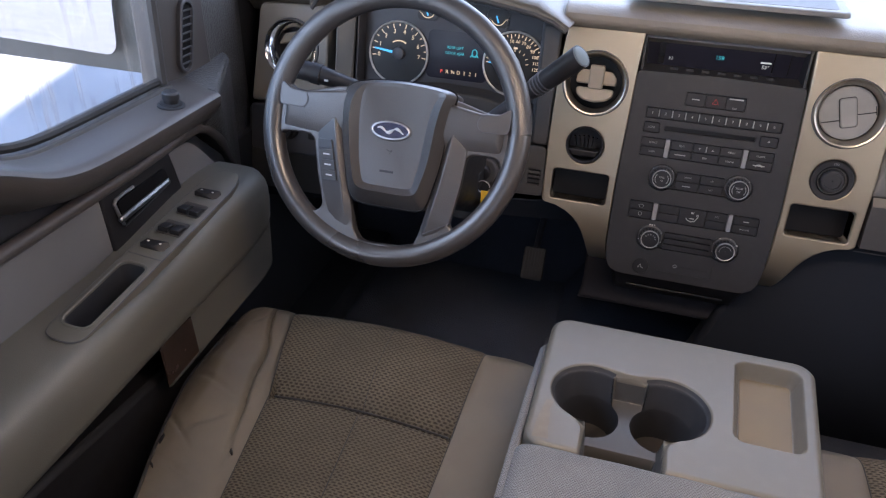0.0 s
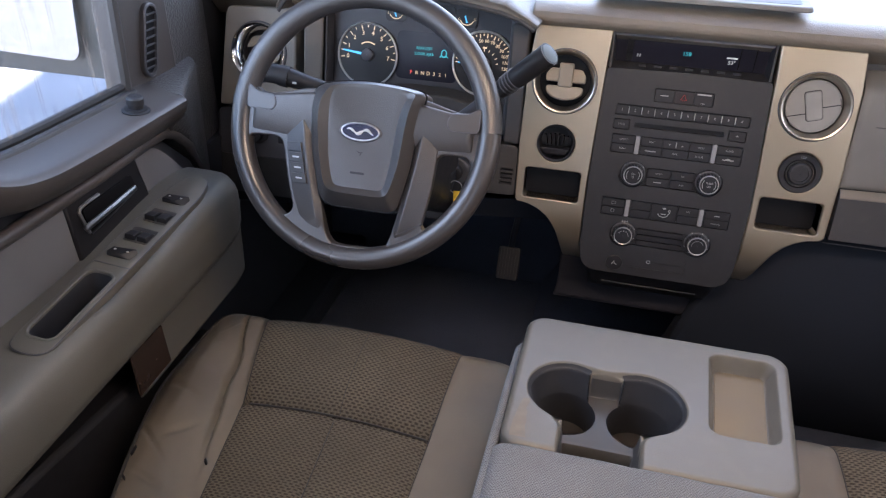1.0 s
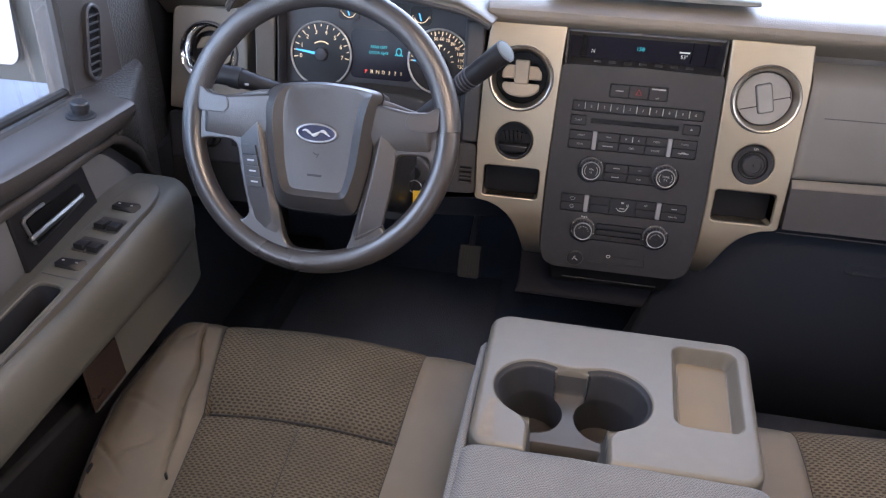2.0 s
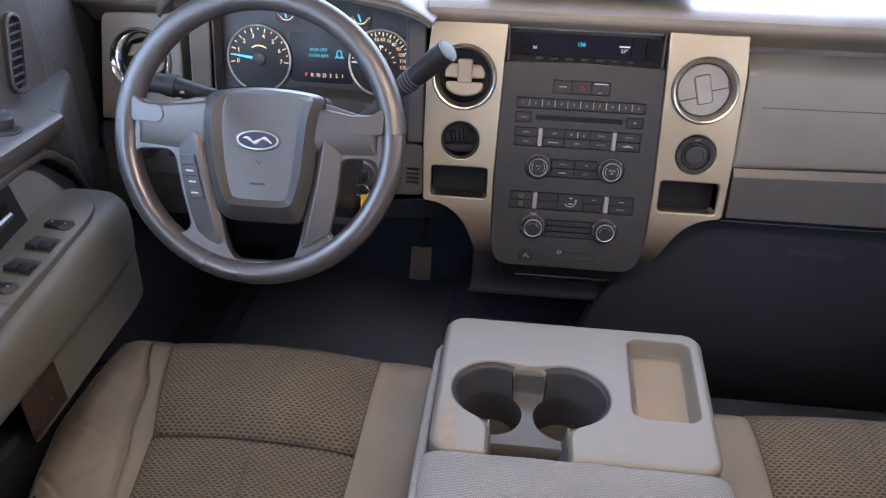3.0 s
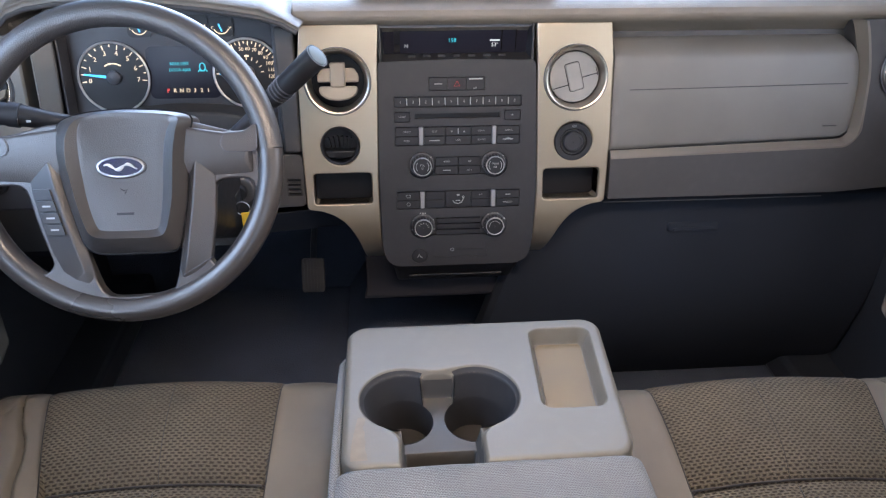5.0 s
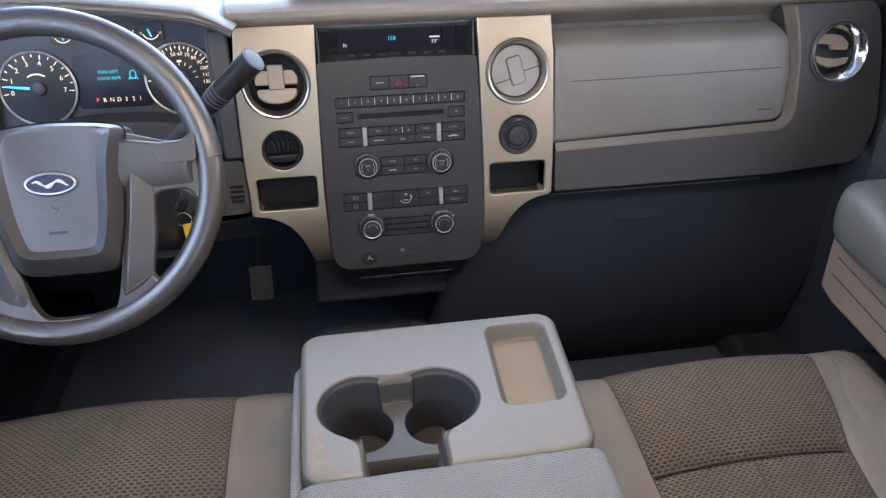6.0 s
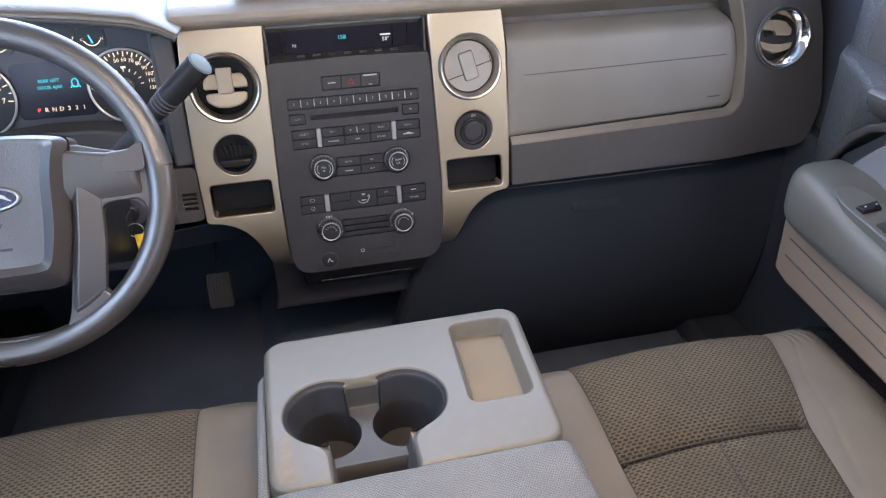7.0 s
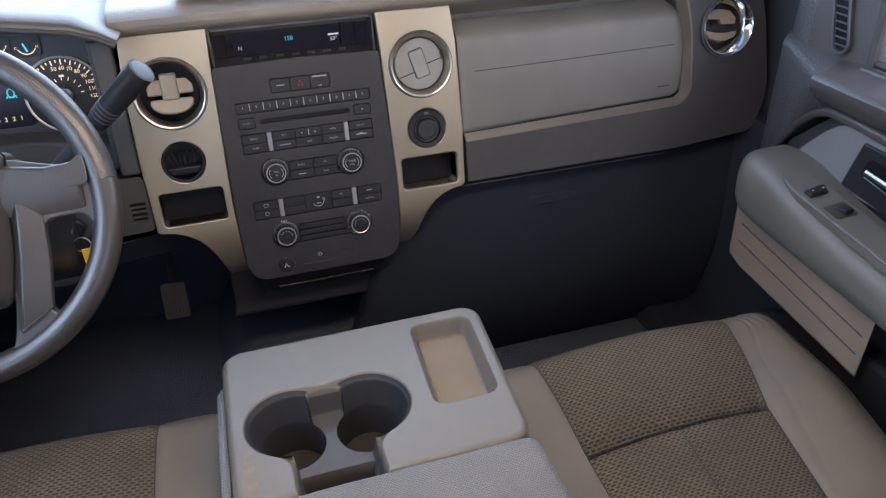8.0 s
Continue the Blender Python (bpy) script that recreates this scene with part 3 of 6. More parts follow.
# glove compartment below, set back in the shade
# rows below -0.34 are a dark face put over the shaded footwell
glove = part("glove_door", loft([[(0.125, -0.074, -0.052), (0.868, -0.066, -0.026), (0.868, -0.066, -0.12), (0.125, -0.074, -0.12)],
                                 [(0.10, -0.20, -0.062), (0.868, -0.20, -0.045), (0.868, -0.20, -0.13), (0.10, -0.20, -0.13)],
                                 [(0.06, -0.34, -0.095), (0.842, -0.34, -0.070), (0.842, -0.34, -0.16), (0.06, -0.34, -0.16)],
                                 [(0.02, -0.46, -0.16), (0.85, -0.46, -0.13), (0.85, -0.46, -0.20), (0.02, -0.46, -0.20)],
                                 [(0.02, -0.560, -0.24), (0.85, -0.560, -0.24), (0.85, -0.55, -0.27), (0.02, -0.55, -0.27)]]), M_GLOVE_SHADED, dash, round_=0.012)
latch = part("glove_latch", taper(rrect(0.398, -0.150, 0.506, -0.127, 0.007), -0.056, rrect(0.404, -0.147, 0.500, -0.130, 0.005), -0.0465), M_GLOVE_SHADED, glove, round_=0.002)
part("latch_grip", prism(rrect(0.412, -0.1475, 0.492, -0.1400, 0.003), -0.048, -0.0445), M_GLOVE_SHADED, latch, round_=0.001)

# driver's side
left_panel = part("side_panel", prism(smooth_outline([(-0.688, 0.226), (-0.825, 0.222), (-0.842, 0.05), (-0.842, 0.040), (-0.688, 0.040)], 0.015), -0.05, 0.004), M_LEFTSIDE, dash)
cut(left_panel, [prism(circle(-0.760, 0.1438, 0.0535), -0.08, 0.05)])
soften(left_panel, 0.004)
part("side_strip", loft([[(-0.668, 0.228, -0.06), (-0.668, 0.228, 0.012), (-0.640, 0.228, -0.012), (-0.642, 0.228, -0.02)],
                         [(-0.668, 0.03, -0.06), (-0.668, 0.03, 0.012), (-0.644, 0.03, -0.012), (-0.646, 0.03, -0.02)]]), M_GREY, dash, round_=0.003)
switch_panel = part("switch_panel", prism(rrect(-0.845, -0.055, -0.655, 0.034, 0.006), -0.05, 0.003), M_BLACK, dash, "dark lower switch panel", round_=0.003)
part("headlamp_switch", lathe([(0.019, 0.0), (0.019, 0.006), (0.013, 0.008), (0.012, 0.020), (0.001, 0.021), (0.001, 0.0)], 28), M_BUTTON, switch_panel, place=pose(-0.762, -0.008, 0.003))
part("dimmer", prism(rrect(-0.722, -0.022, -0.690, 0.016, 0.003), 0.0, 0.006), M_BUTTON, switch_panel, round_=0.001)
knee = part("knee_panel", prism(smooth_outline([(-0.85, 0.03), (-0.2635, 0.027), (-0.2605, -0.063), (-0.34, -0.066), (-0.36, -0.13), (-0.85, -0.13)], 0.01), -0.05, 0.0), M_DARK, dash)
cut(knee, [box(-0.2915, -0.269, v - 0.0022, v + 0.0022, -0.02, 0.01) for v in (-0.0175, -0.0255, -0.0335, -0.0415)])
soften(knee, 0.0012)
for v in (-0.0175, -0.0255, -0.0335, -0.0415):
    part("slot", box(-0.2912, -0.2693, v - 0.0021, v + 0.0021, -0.0195, -0.004), M_FACE, knee)
part("right_bezel", prism(smooth_outline([(-0.296, 0.232), (-0.2645, 0.236), (-0.2625, 0.03), (-0.292, 0.03)], 0.006), -0.055, 0.002), M_DARK, dash, round_=0.004)
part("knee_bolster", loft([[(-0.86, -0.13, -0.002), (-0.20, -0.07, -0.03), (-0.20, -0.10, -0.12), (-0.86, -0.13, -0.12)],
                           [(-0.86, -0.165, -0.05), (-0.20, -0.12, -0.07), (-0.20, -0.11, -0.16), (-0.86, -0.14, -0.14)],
                           [(-0.86, -0.17, -0.16), (-0.20, -0.13, -0.17), (-0.20, -0.11, -0.2), (-0.86, -0.14, -0.2)]]), M_GLOVE_SHADED, dash, round_=0.01)

# silver bars on either side of the centre stack
BAR = ([(0.129, 0.236), (0.254, 0.236), (0.2605, 0.17), (0.2625, 0.038), (0.2600, -0.0650), (0.2550, -0.0695), (0.236, -0.0722)]
       + [(0.1366, -0.0722), (0.1372, -0.028), (0.1318, 0.179)])
# the foot bends back under the dash: height, inner edge, outer edge, depth
FOOT = [(-0.0722, 0.1366, 0.2360, 0.0055), (-0.0800, 0.1364, 0.2165, 0.0053), (-0.0910, 0.1362, 0.2010, 0.0044), (-0.1050, 0.1360, 0.1890, 0.0020), (-0.1190, 0.1356, 0.1812, -0.0022), (-0.1310, 0.1352, 0.1765, -0.0082),
        (-0.1420, 0.1342, 0.1730, -0.0160), (-0.1540, 0.1330, 0.1700, -0.0270), (-0.1660, 0.1315, 0.1675, -0.0410), (-0.1780, 0.1300, 0.1650, -0.0580), (-0.1900, 0.1282, 0.1625, -0.0780), (-0.2010, 0.1265, 0.1600, -0.1000), (-0.2110, 0.125, 0.1580, -0.1240)]


def silver_bar(side):
    outline = [(side * u, v) for u, v in BAR]
    bm = prism(outline, -0.035, 0.0055)
    loft([[(side * a, v, w), (side * b, v, w), (side * b, v, w - 0.0405), (side * a, v, w - 0.0405)] for v, a, b, w in FOOT], bm)
    bmesh.ops.remove_doubles(bm, verts=bm.verts, dist=0.0002)
    bmesh.ops.delete(bm, geom=[q for q in bm.faces if all(abs(k.co.y + 0.0722) < 0.0003 for k in q.verts)], context="FACES_ONLY")
    bar = part("trim_bar", bm, M_SILVER, dash, "satin silver painted trim bar")
    pocket = rrect(*((0.1485, -0.0615, 0.2465, -0.0075) if side > 0 else (-0.2465, -0.0605, -0.1485, -0.006)), 0.006)
    cut(bar, [prism(circle(side * 0.197, 0.1465, 0.0515), -0.06, 0.03), prism(circle(side * 0.1985, 0.0405, 0.0325), -0.06, 0.03), prism(pocket, -0.06, 0.03)])
    soften(bar, 0.0028, 3)
    liner = part("pocket", prism([(u * 1.0, v) for u, v in pocket], -0.075, -0.070), M_FACE, dash)
    walls = bmesh.new()
    u0, u1 = min(u for u, v in pocket), max(u for u, v in pocket)
    v0, v1 = min(v for u, v in pocket), max(v for u, v in pocket)
    for b in ((u0 - 0.003, u0, v0 - 0.003, v1 + 0.003), (u1, u1 + 0.003, v0 - 0.003, v1 + 0.003), (u0, u1, v0 - 0.003, v0), (u0, u1, v1, v1 + 0.003)):
        box(b[0], b[1], b[2], b[3], -0.072, -0.001, walls)
    part("pocket_wall", walls, M_FACE if side < 0 else M_GLOSS, liner)
    # the bar's dark edge, set behind it
    part("bar_backing", prism([(side * (u + (0.004 if u > 0.15 else 0)), v - (0.003 if v < -0.06 else 0)) for u, v in BAR], -0.10, -0.036), M_FACE, dash)


silver_bar(-1)
silver_bar(1)


def air_vent(place, r, name, tilt, open_, label):
    """A round vent: chrome ring, black socket, and a barrel of vanes that turns with its tab."""
    socket = part("air_vent", lathe([(r * 0.93, 0.0), (r * 0.93, -0.045), (0.002, -0.046), (0.002, -0.050), (r * 0.99, -0.050), (r * 0.99, 0.0)], 44), M_BLACK, dash, label, place)
    deep = name in ("ll", "rr")
    bowl = [(r * 0.955, 0.0070), (r * 0.90, 0.0030), (r * 0.80, -0.0050), (r * 0.74, -0.0120), (r * 0.90, -0.014)] if deep else [(r * 0.95, 0.0075), (r * 0.87, -0.004), (r * 0.84, -0.012), (r * 0.93, -0.012)]
    part("ring", lathe([(r * 1.03, -0.004), (r * 1.035, 0.004), (r * 1.0, 0.0085)] + bowl, 56), M_CHROME if deep else M_RING, socket)
    part("ring_gap", tube([(u, v, 0.002) for u, v in circle(0, 0, r * 1.045, 48)], 0.0012, 6, True), M_BLACK, socket)
    turn = pose(0, 0, -0.008, 0, 0, tilt)
    q = r * 0.82
    if deep:
        q = r * 0.73
        upper = smooth_outline([(x * q, y * q) for x, y in ((-0.88, 0.36), (-0.08, 0.36), (0.0, 0.12), (0.80, 0.12), (0.86, 0.40), (0.52, 0.74), (0.10, 0.82), (-0.50, 0.82))], 0.002)
        lower = smooth_outline([(x * q, y * q) for x, y in ((-0.92, -0.14), (-0.40, -0.27), (0.20, -0.30), (0.92, -0.18), (0.76, -0.50), (0.25, -0.66), (-0.30, -0.66), (-0.76, -0.50))], 0.003)
        part("vane", prism(upper, -0.016, -0.008), M_VANE, socket, place=turn @ pose(0, 0, 0, -10, 0, 0), round_=0.0015)
        part("vane", prism(lower, -0.016, -0.008), M_VANE, socket, place=turn @ pose(0, 0, 0, -14, 0, 0), round_=0.0015)
        part("tab", box(-0.006, 0.003, -0.79 * q, -0.75 * q, -0.010, -0.006), M_VANE, socket, place=turn)
    elif open_:
        upper = smooth_outline([(-0.80 * q, -0.02 * q), (0.80 * q, -0.02 * q), (0.80 * q, 0.26 * q), (0.62 * q, 0.52 * q), (-0.62 * q, 0.52 * q), (-0.80 * q, 0.26 * q)], 0.003)
        lower = smooth_outline([(-0.76 * q, -0.16 * q), (0.76 * q, -0.16 * q), (0.74 * q, -0.45 * q), (0.45 * q, -0.66 * q), (0.0, -0.73 * q), (-0.45 * q, -0.66 * q), (-0.74 * q, -0.45 * q)], 0.006)
        part("vane", prism(upper, -0.014, -0.006), M_VANE, socket, place=turn @ pose(0, 0, 0, -12, 0, 0), round_=0.0015)
        part("vane", prism(lower, -0.014, -0.006), M_VANE, socket, place=turn @ pose(0, 0, 0, -16, 0, 0), round_=0.002)
        part("tab", prism(rrect(-0.0122, -0.24 * q, 0.0122, 0.70 * q, 0.003), -0.010, 0.001), M_VANE, socket, place=turn, round_=0.002)
    else:
        part("vane", prism(circle(0, 0, q, 40), -0.010, -0.001), M_DISC, socket, place=turn, round_=0.002)
        part("tab", prism(rrect(-0.012, -0.022, 0.012, 0.024, 0.004), -0.001, 0.003), M_DISC, socket, place=turn, round_=0.0015)
        for a, b in ((-q * 0.93, -0.0125), (0.0125, q * 0.93)):
            part("vane_gap", box(a, b, -0.0007, 0.0007, -0.0012, -0.0003), M_FACE, socket, place=turn @ pose(0, -0.004 if a > 0 else -0.010, 0))
            part("vane_gap", box(-0.0006, 0.0006, -0.012, 0.002, -0.0012, -0.0003), M_FACE, socket, place=turn @ pose(a if a < 0 else b, 0.004 if a > 0 else -0.016, 0))
        part("tab_gap", prism(rrect(-0.0129, -0.0229, 0.0129, 0.0249, 0.0045), -0.0012, -0.0002), M_FACE, socket, place=turn)
    return socket


air_vent(pose(-0.1972, 0.1464, 0.004), 0.0515, "l", 0, True, "round open vent in a chrome ring")
air_vent(pose(0.1972, 0.1464, 0.004), 0.0515, "r", 15, False, "round closed grey vent in a chrome ring")
air_vent(pose(0.7695, 0.1525, 0.025), 0.0510, "rr", -4, True, "round open vent in a chrome ring")
air_vent(pose(-0.760, 0.1438, 0.003), 0.052, "ll", 12, True, "round vent in a chrome ring")

# small round fan-shaped vent and the power socket in the bars
vent = part("knob_vent", lathe([(0.0325, 0.0065), (0.0310, 0.0085), (0.0285, 0.0060), (0.0275, -0.02), (0.001, -0.021), (0.001, -0.024), (0.0325, -0.024)], 36), M_BUTTON, dash, "small round black sensor vent", pose(-0.1990, 0.0412, 0))
for k in range(6):
    part("slat", box(-0.0014, 0.0014, -0.006, 0.015 - abs(k - 2.5) * 0.001, -0.012, 0.000), M_FACE, vent, place=pose((k - 2.5) * 0.0068, 0, 0, 0, 0, -(k - 2.5) * 5))
part("vent_lip", loft([[(-0.026, -0.006, -0.01), (0.026, -0.006, -0.01), (0.026, -0.009, 0.008), (-0.026, -0.009, 0.008)], [(-0.022, -0.018, -0.01), (0.022, -0.018, -0.01), (0.019, -0.020, 0.006), (-0.019, -0.020, 0.006)]]), M_BUTTON, vent, round_=0.002)
socket = part("power_socket", lathe([(0.0328, 0.0062), (0.0312, 0.0085), (0.024, 0.0078), (0.022, 0.003), (0.001, 0.002), (0.001, -0.02), (0.0328, -0.02)], 36), M_BUTTON, dash, "round black power socket with a cap", pose(0.1980, 0.0392, 0))
part("socket_cap", lathe([(0.0185, 0.002), (0.0185, 0.010), (0.0165, 0.0125), (0.013, 0.013), (0.0125, 0.011), (0.001, 0.011), (0.001, 0.002)], 10), M_STACK, socket)
part("cap_rim", lathe([(0.0225, 0.003), (0.0215, 0.0065), (0.0198, 0.006), (0.0195, 0.003)], 32), M_DARK, socket)
lettering("socket_mark", "12V", 0.0055, M_WHITE, socket, pose(0, 0.0268, 0.0082))

# storage bin with a framed mat on top of the pad
tray = thing("dash_top_tray", pose(-0.002, 0.125, 0.866, 3.4), "shallow grey tray with a raised rim on the dash top", "tray")
part("rim", loft([[(u, v, 0.0) for u, v in rrect(-0.165, -0.085, 0.165, 0.10, 0.012)], [(u, v, 0.008) for u, v in rrect(-0.162, -0.082, 0.162, 0.097, 0.012)]]), M_GREY, tray, round_=0.002)
# the mat's pale blue-grey holds the sky's reflection as plain colour
part("mat", prism(rrect(-0.148, -0.070, 0.148, 0.085, 0.008), 0.007, 0.0085), M_INSERT, tray)

# ---- centre stack: display, radio and climate controls ----
stack = thing("center_stack", DASH, "charcoal centre stack with radio and climate controls", "radio panel")
plate_outline = smooth_outline([(-0.1315, 0.176), (0.0, 0.1795), (0.1300, 0.176), (0.1370, -0.028), (0.1340, -0.12), (0.1315, -0.150), (0.1240, -0.170), (0.106, -0.180), (-0.108, -0.180), (-0.1250, -0.171), (-0.1325, -0.150), (-0.1340, -0.12), (-0.1350, -0.028)], 0.008)
plate = part("faceplate", prism(plate_outline, -0.03, 0.002), M_STACK, stack, "charcoal plastic faceplate")
WELLS = [(-0.1075, 0.1015, 0.1078, 0.1200), (-0.0492, 0.1285, 0.0457, 0.1512), (-0.1075, 0.0775, -0.0798, 0.0958), (0.0778, 0.0775, 0.1068, 0.0958),
         (-0.1068, 0.0375, 0.1065, 0.0698), (-0.060, -0.0145, 0.060, 0.0180), (-0.1070, -0.0738, 0.1085, -0.0420), (-0.058, -0.1232, 0.060, -0.0905)]
cut(plate, [prism(rrect(a, b, c, d, 0.003, 2), -0.004, 0.02) for a, b, c, d in WELLS]
    + [prism(rrect(-0.0724, 0.0832, 0.0716, 0.0912, 0.0015, 2), -0.02, 0.02)]
    + [prism(circle(u, v, r), -0.006, 0.02) for u, v, r in ((-0.0619, 0.0036, 0.0232), (0.0622, 0.0034, 0.0232), (-0.0618, -0.1060, 0.0228), (0.0632, -0.1064, 0.0228), (-0.0690, -0.1602, 0.0150))]
    + [box(-0.044, 0.052, -0.1640, -0.1395, 0.0005, 0.02)])
soften(plate, 0.0012, 2)
part("disc_slot", box(-0.0722, 0.0714, 0.0830, 0.0914, -0.019, -0.012), M_FACE, stack)
part("well_floor", prism(smooth_outline([(-0.125, 0.17), (0.125, 0.17), (0.125, -0.17), (-0.125, -0.17)], 0.01), -0.012, -0.0075), M_FACE, stack)


def button(u0, v0, u1, v1, words="", size=0.0034, mat=M_BUTTON, legend=M_DIM, bars=0, h=0.0028):
    b = part("button", prism(rrect(u0, v0, u1, v1, 0.0009, 2), -0.006, h), mat, stack, round_=0.0006)
    cu, cv = (u0 + u1) / 2, (v0 + v1) / 2
    if words:
        lettering("legend", words, size, legend, b, pose(cu, cv, h + 0.0002))
    if bars:
        part("legend", box(cu - bars / 2, cu + bars / 2, cv - 0.0008, cv + 0.0008, h - 0.0004, h + 0.0003), legend, b)
    return b


# hazard and airbag panel
button(-0.0478, 0.1297, -0.0175, 0.1500, bars=0.013, legend=M_WHITE)
hz = button(-0.0168, 0.1297, 0.0142, 0.1500)
part("triangle", tube([(-0.0015 + 0.0055 * math.cos(radians(a)), 0.1388 + 0.0055 * math.sin(radians(a)), 0.0032) for a in (90, 210, 330)], 0.0007, 5, True), M_RED, hz, "red hazard triangle")
ab = button(0.0150, 0.1297, 0.0445, 0.1500)
part("legend", box(0.0185, 0.0410, 0.1462, 0.1484, 0.0025, 0.0032), M_WHITE, ab)
lettering("legend", "OFF", 0.0038, M_WHITE, ab, pose(0.029, 0.1325, 0.003))
# row of ten presets with pale dividers
for k in range(10):
    u0 = -0.1060 + 0.02125 * k
    button(u0, 0.1030, u0 + 0.0198, 0.1186, "1234567890"[k], 0.0062, legend=M_WHITE)
    if k:
        part("divider", box(u0 - 0.0012, u0 + 0.0002, 0.1055, 0.1165, -0.004, 0.0034), M_WHITE, stack)
button(-0.1062, 0.0789, -0.0811, 0.0944, "LOAD", 0.0042)
ej = button(0.0792, 0.0789, 0.1054, 0.0944)
part("legend", prism([(0.0898, 0.0860), (0.0948, 0.0860), (0.0923, 0.0888)], 0.0026, 0.0031), M_WHITE, ej)
# main block
V0, VM, V1 = 0.0388, 0.0537, 0.0685
for u0, u1, top_w, low_w in ((-0.1055, -0.0672, "DIRECT", "SCAN"), (-0.0572, -0.0220, "TEXT", ""), (0.0226, 0.0573, "MENU", "SOUND"), (0.0664, 0.1052, "CLOCK", "")):
    button(u0, VM + 0.0004, u1, V1, top_w, 0.0040)
    b = button(u0, V0, u1, VM - 0.0004, low_w, 0.0040, bars=0 if low_w else 0.018)
    if u0 > 0.06:
        part("phone_mark", tube([(0.0805, 0.0448, 0.003), (0.0822, 0.0470, 0.003), (0.0858, 0.0480, 0.003), (0.0894, 0.0470, 0.003), (0.0911, 0.0448, 0.003)], 0.0009, 6), M_WHITE, b)
b1 = button(-0.0208, VM + 0.0004, 0.0215, V1)
part("legend", prism([(-0.0125, 0.0622), (-0.0085, 0.0622), (-0.0105, 0.0595)], 0.0026, 0.0031), M_WHITE, b1)
part("legend", prism([(0.0085, 0.0595), (0.0125, 0.0595), (0.0105, 0.0622)], 0.0026, 0.0031), M_WHITE, b1)
part("divider", box(-0.0005, 0.0010, 0.0565, 0.0660, 0.0026, 0.0034), M_WHITE, b1)
button(-0.0208, V0, 0.0215, VM - 0.0004, "SEEK", 0.0042, legend=M_WHITE)
for u in (-0.0626, 0.0618):
    part("silver_strip", prism(rrect(u - 0.0036, 0.0382, u + 0.0036, 0.0692, 0.001, 2), -0.005, 0.0042), M_STRIP, stack, "pale silver divider strip", round_=0.0008)
# source buttons between the upper knobs
for u0, u1, a, c in ((-0.0385, -0.0005, "AM/FM", "PHONE"), (0.0010, 0.0390, "CD", "AUX")):
    button(u0, 0.0022, u1, 0.0165, a, 0.0038)
    button(u0, -0.0130, u1, 0.0012, c if c != "PHONE" else "", 0.0038, bars=0.013 if c == "PHONE" else 0)
# climate row
W0, WM, W1 = -0.0722, -0.0578, -0.0434
for u0, u1, kind in ((-0.1056, -0.0672, 0), (-0.0562, -0.0226, 1), (0.0230, 0.0566, 2), (0.0672, 0.1073, 3)):
    t1 = button(u0, WM + 0.0004, u1, W1, "A/C" if kind == 2 else "", 0.0040)
    t2 = button(u0, W0, u1, WM - 0.0004, "MAX A/C" if kind == 3 else "", 0.0038)
    if kind == 0:
        part("legend", tube([(-0.0905, -0.0490, 0.003), (-0.0880, -0.0480, 0.003), (-0.0845, -0.0480, 0.003), (-0.0820, -0.0490, 0.003), (-0.0838, -0.0530, 0.003), (-0.0887, -0.0530, 0.003)], 0.0004, 5, True), M_DIM, t1)
        part("legend", tube([(u, v, 0.003) for u, v in circle(-0.0863, -0.0648, 0.0030, 12)], 0.0004, 5, True), M_DIM, t2)
    if kind == 3:
        part("legend", box(0.083, 0.092, -0.0520, -0.0505, 0.0026, 0.0031), M_DIM, t1)
mid = button(-0.0217, W0, 0.0222, W1)
part("mode_mark", tube([(u, v, 0.003) for u, v in ((-0.0095, -0.0600), (-0.0060, -0.0640), (0.0, -0.0655), (0.0060, -0.0635), (0.0080, -0.0590), (0.0105, -0.0560))], 0.0008, 6), M_WHITE, mid)
part("mode_mark", tube([(u, v, 0.003) for u, v in circle(0.0090, -0.0535, 0.0016, 10)], 0.0006, 5, True), M_WHITE, mid)
part("mode_mark", box(-0.004, 0.004, -0.0608, -0.0592, 0.0026, 0.0032), M_WHITE, mid)
part("mode_mark", prism([(-0.003, -0.0485), (0.003, -0.0485), (0.0018, -0.0515), (-0.0018, -0.0515)], 0.0026, 0.0031), M_DIM, mid)
for u in (-0.0620, 0.0616):
    part("silver_strip", prism(rrect(u - 0.0037, -0.0728, u + 0.0037, -0.0428, 0.001, 2), -0.005, 0.0042), M_STRIP, stack, "pale silver divider strip", round_=0.0008)
# slats between the lower knobs
for v in (-0.0925, -0.1030, -0.1135):
    part("slat", box(-0.0385, 0.0395, v - 0.0085, v, -0.006, 0.0022), M_BUTTON, stack, round_=0.0008)


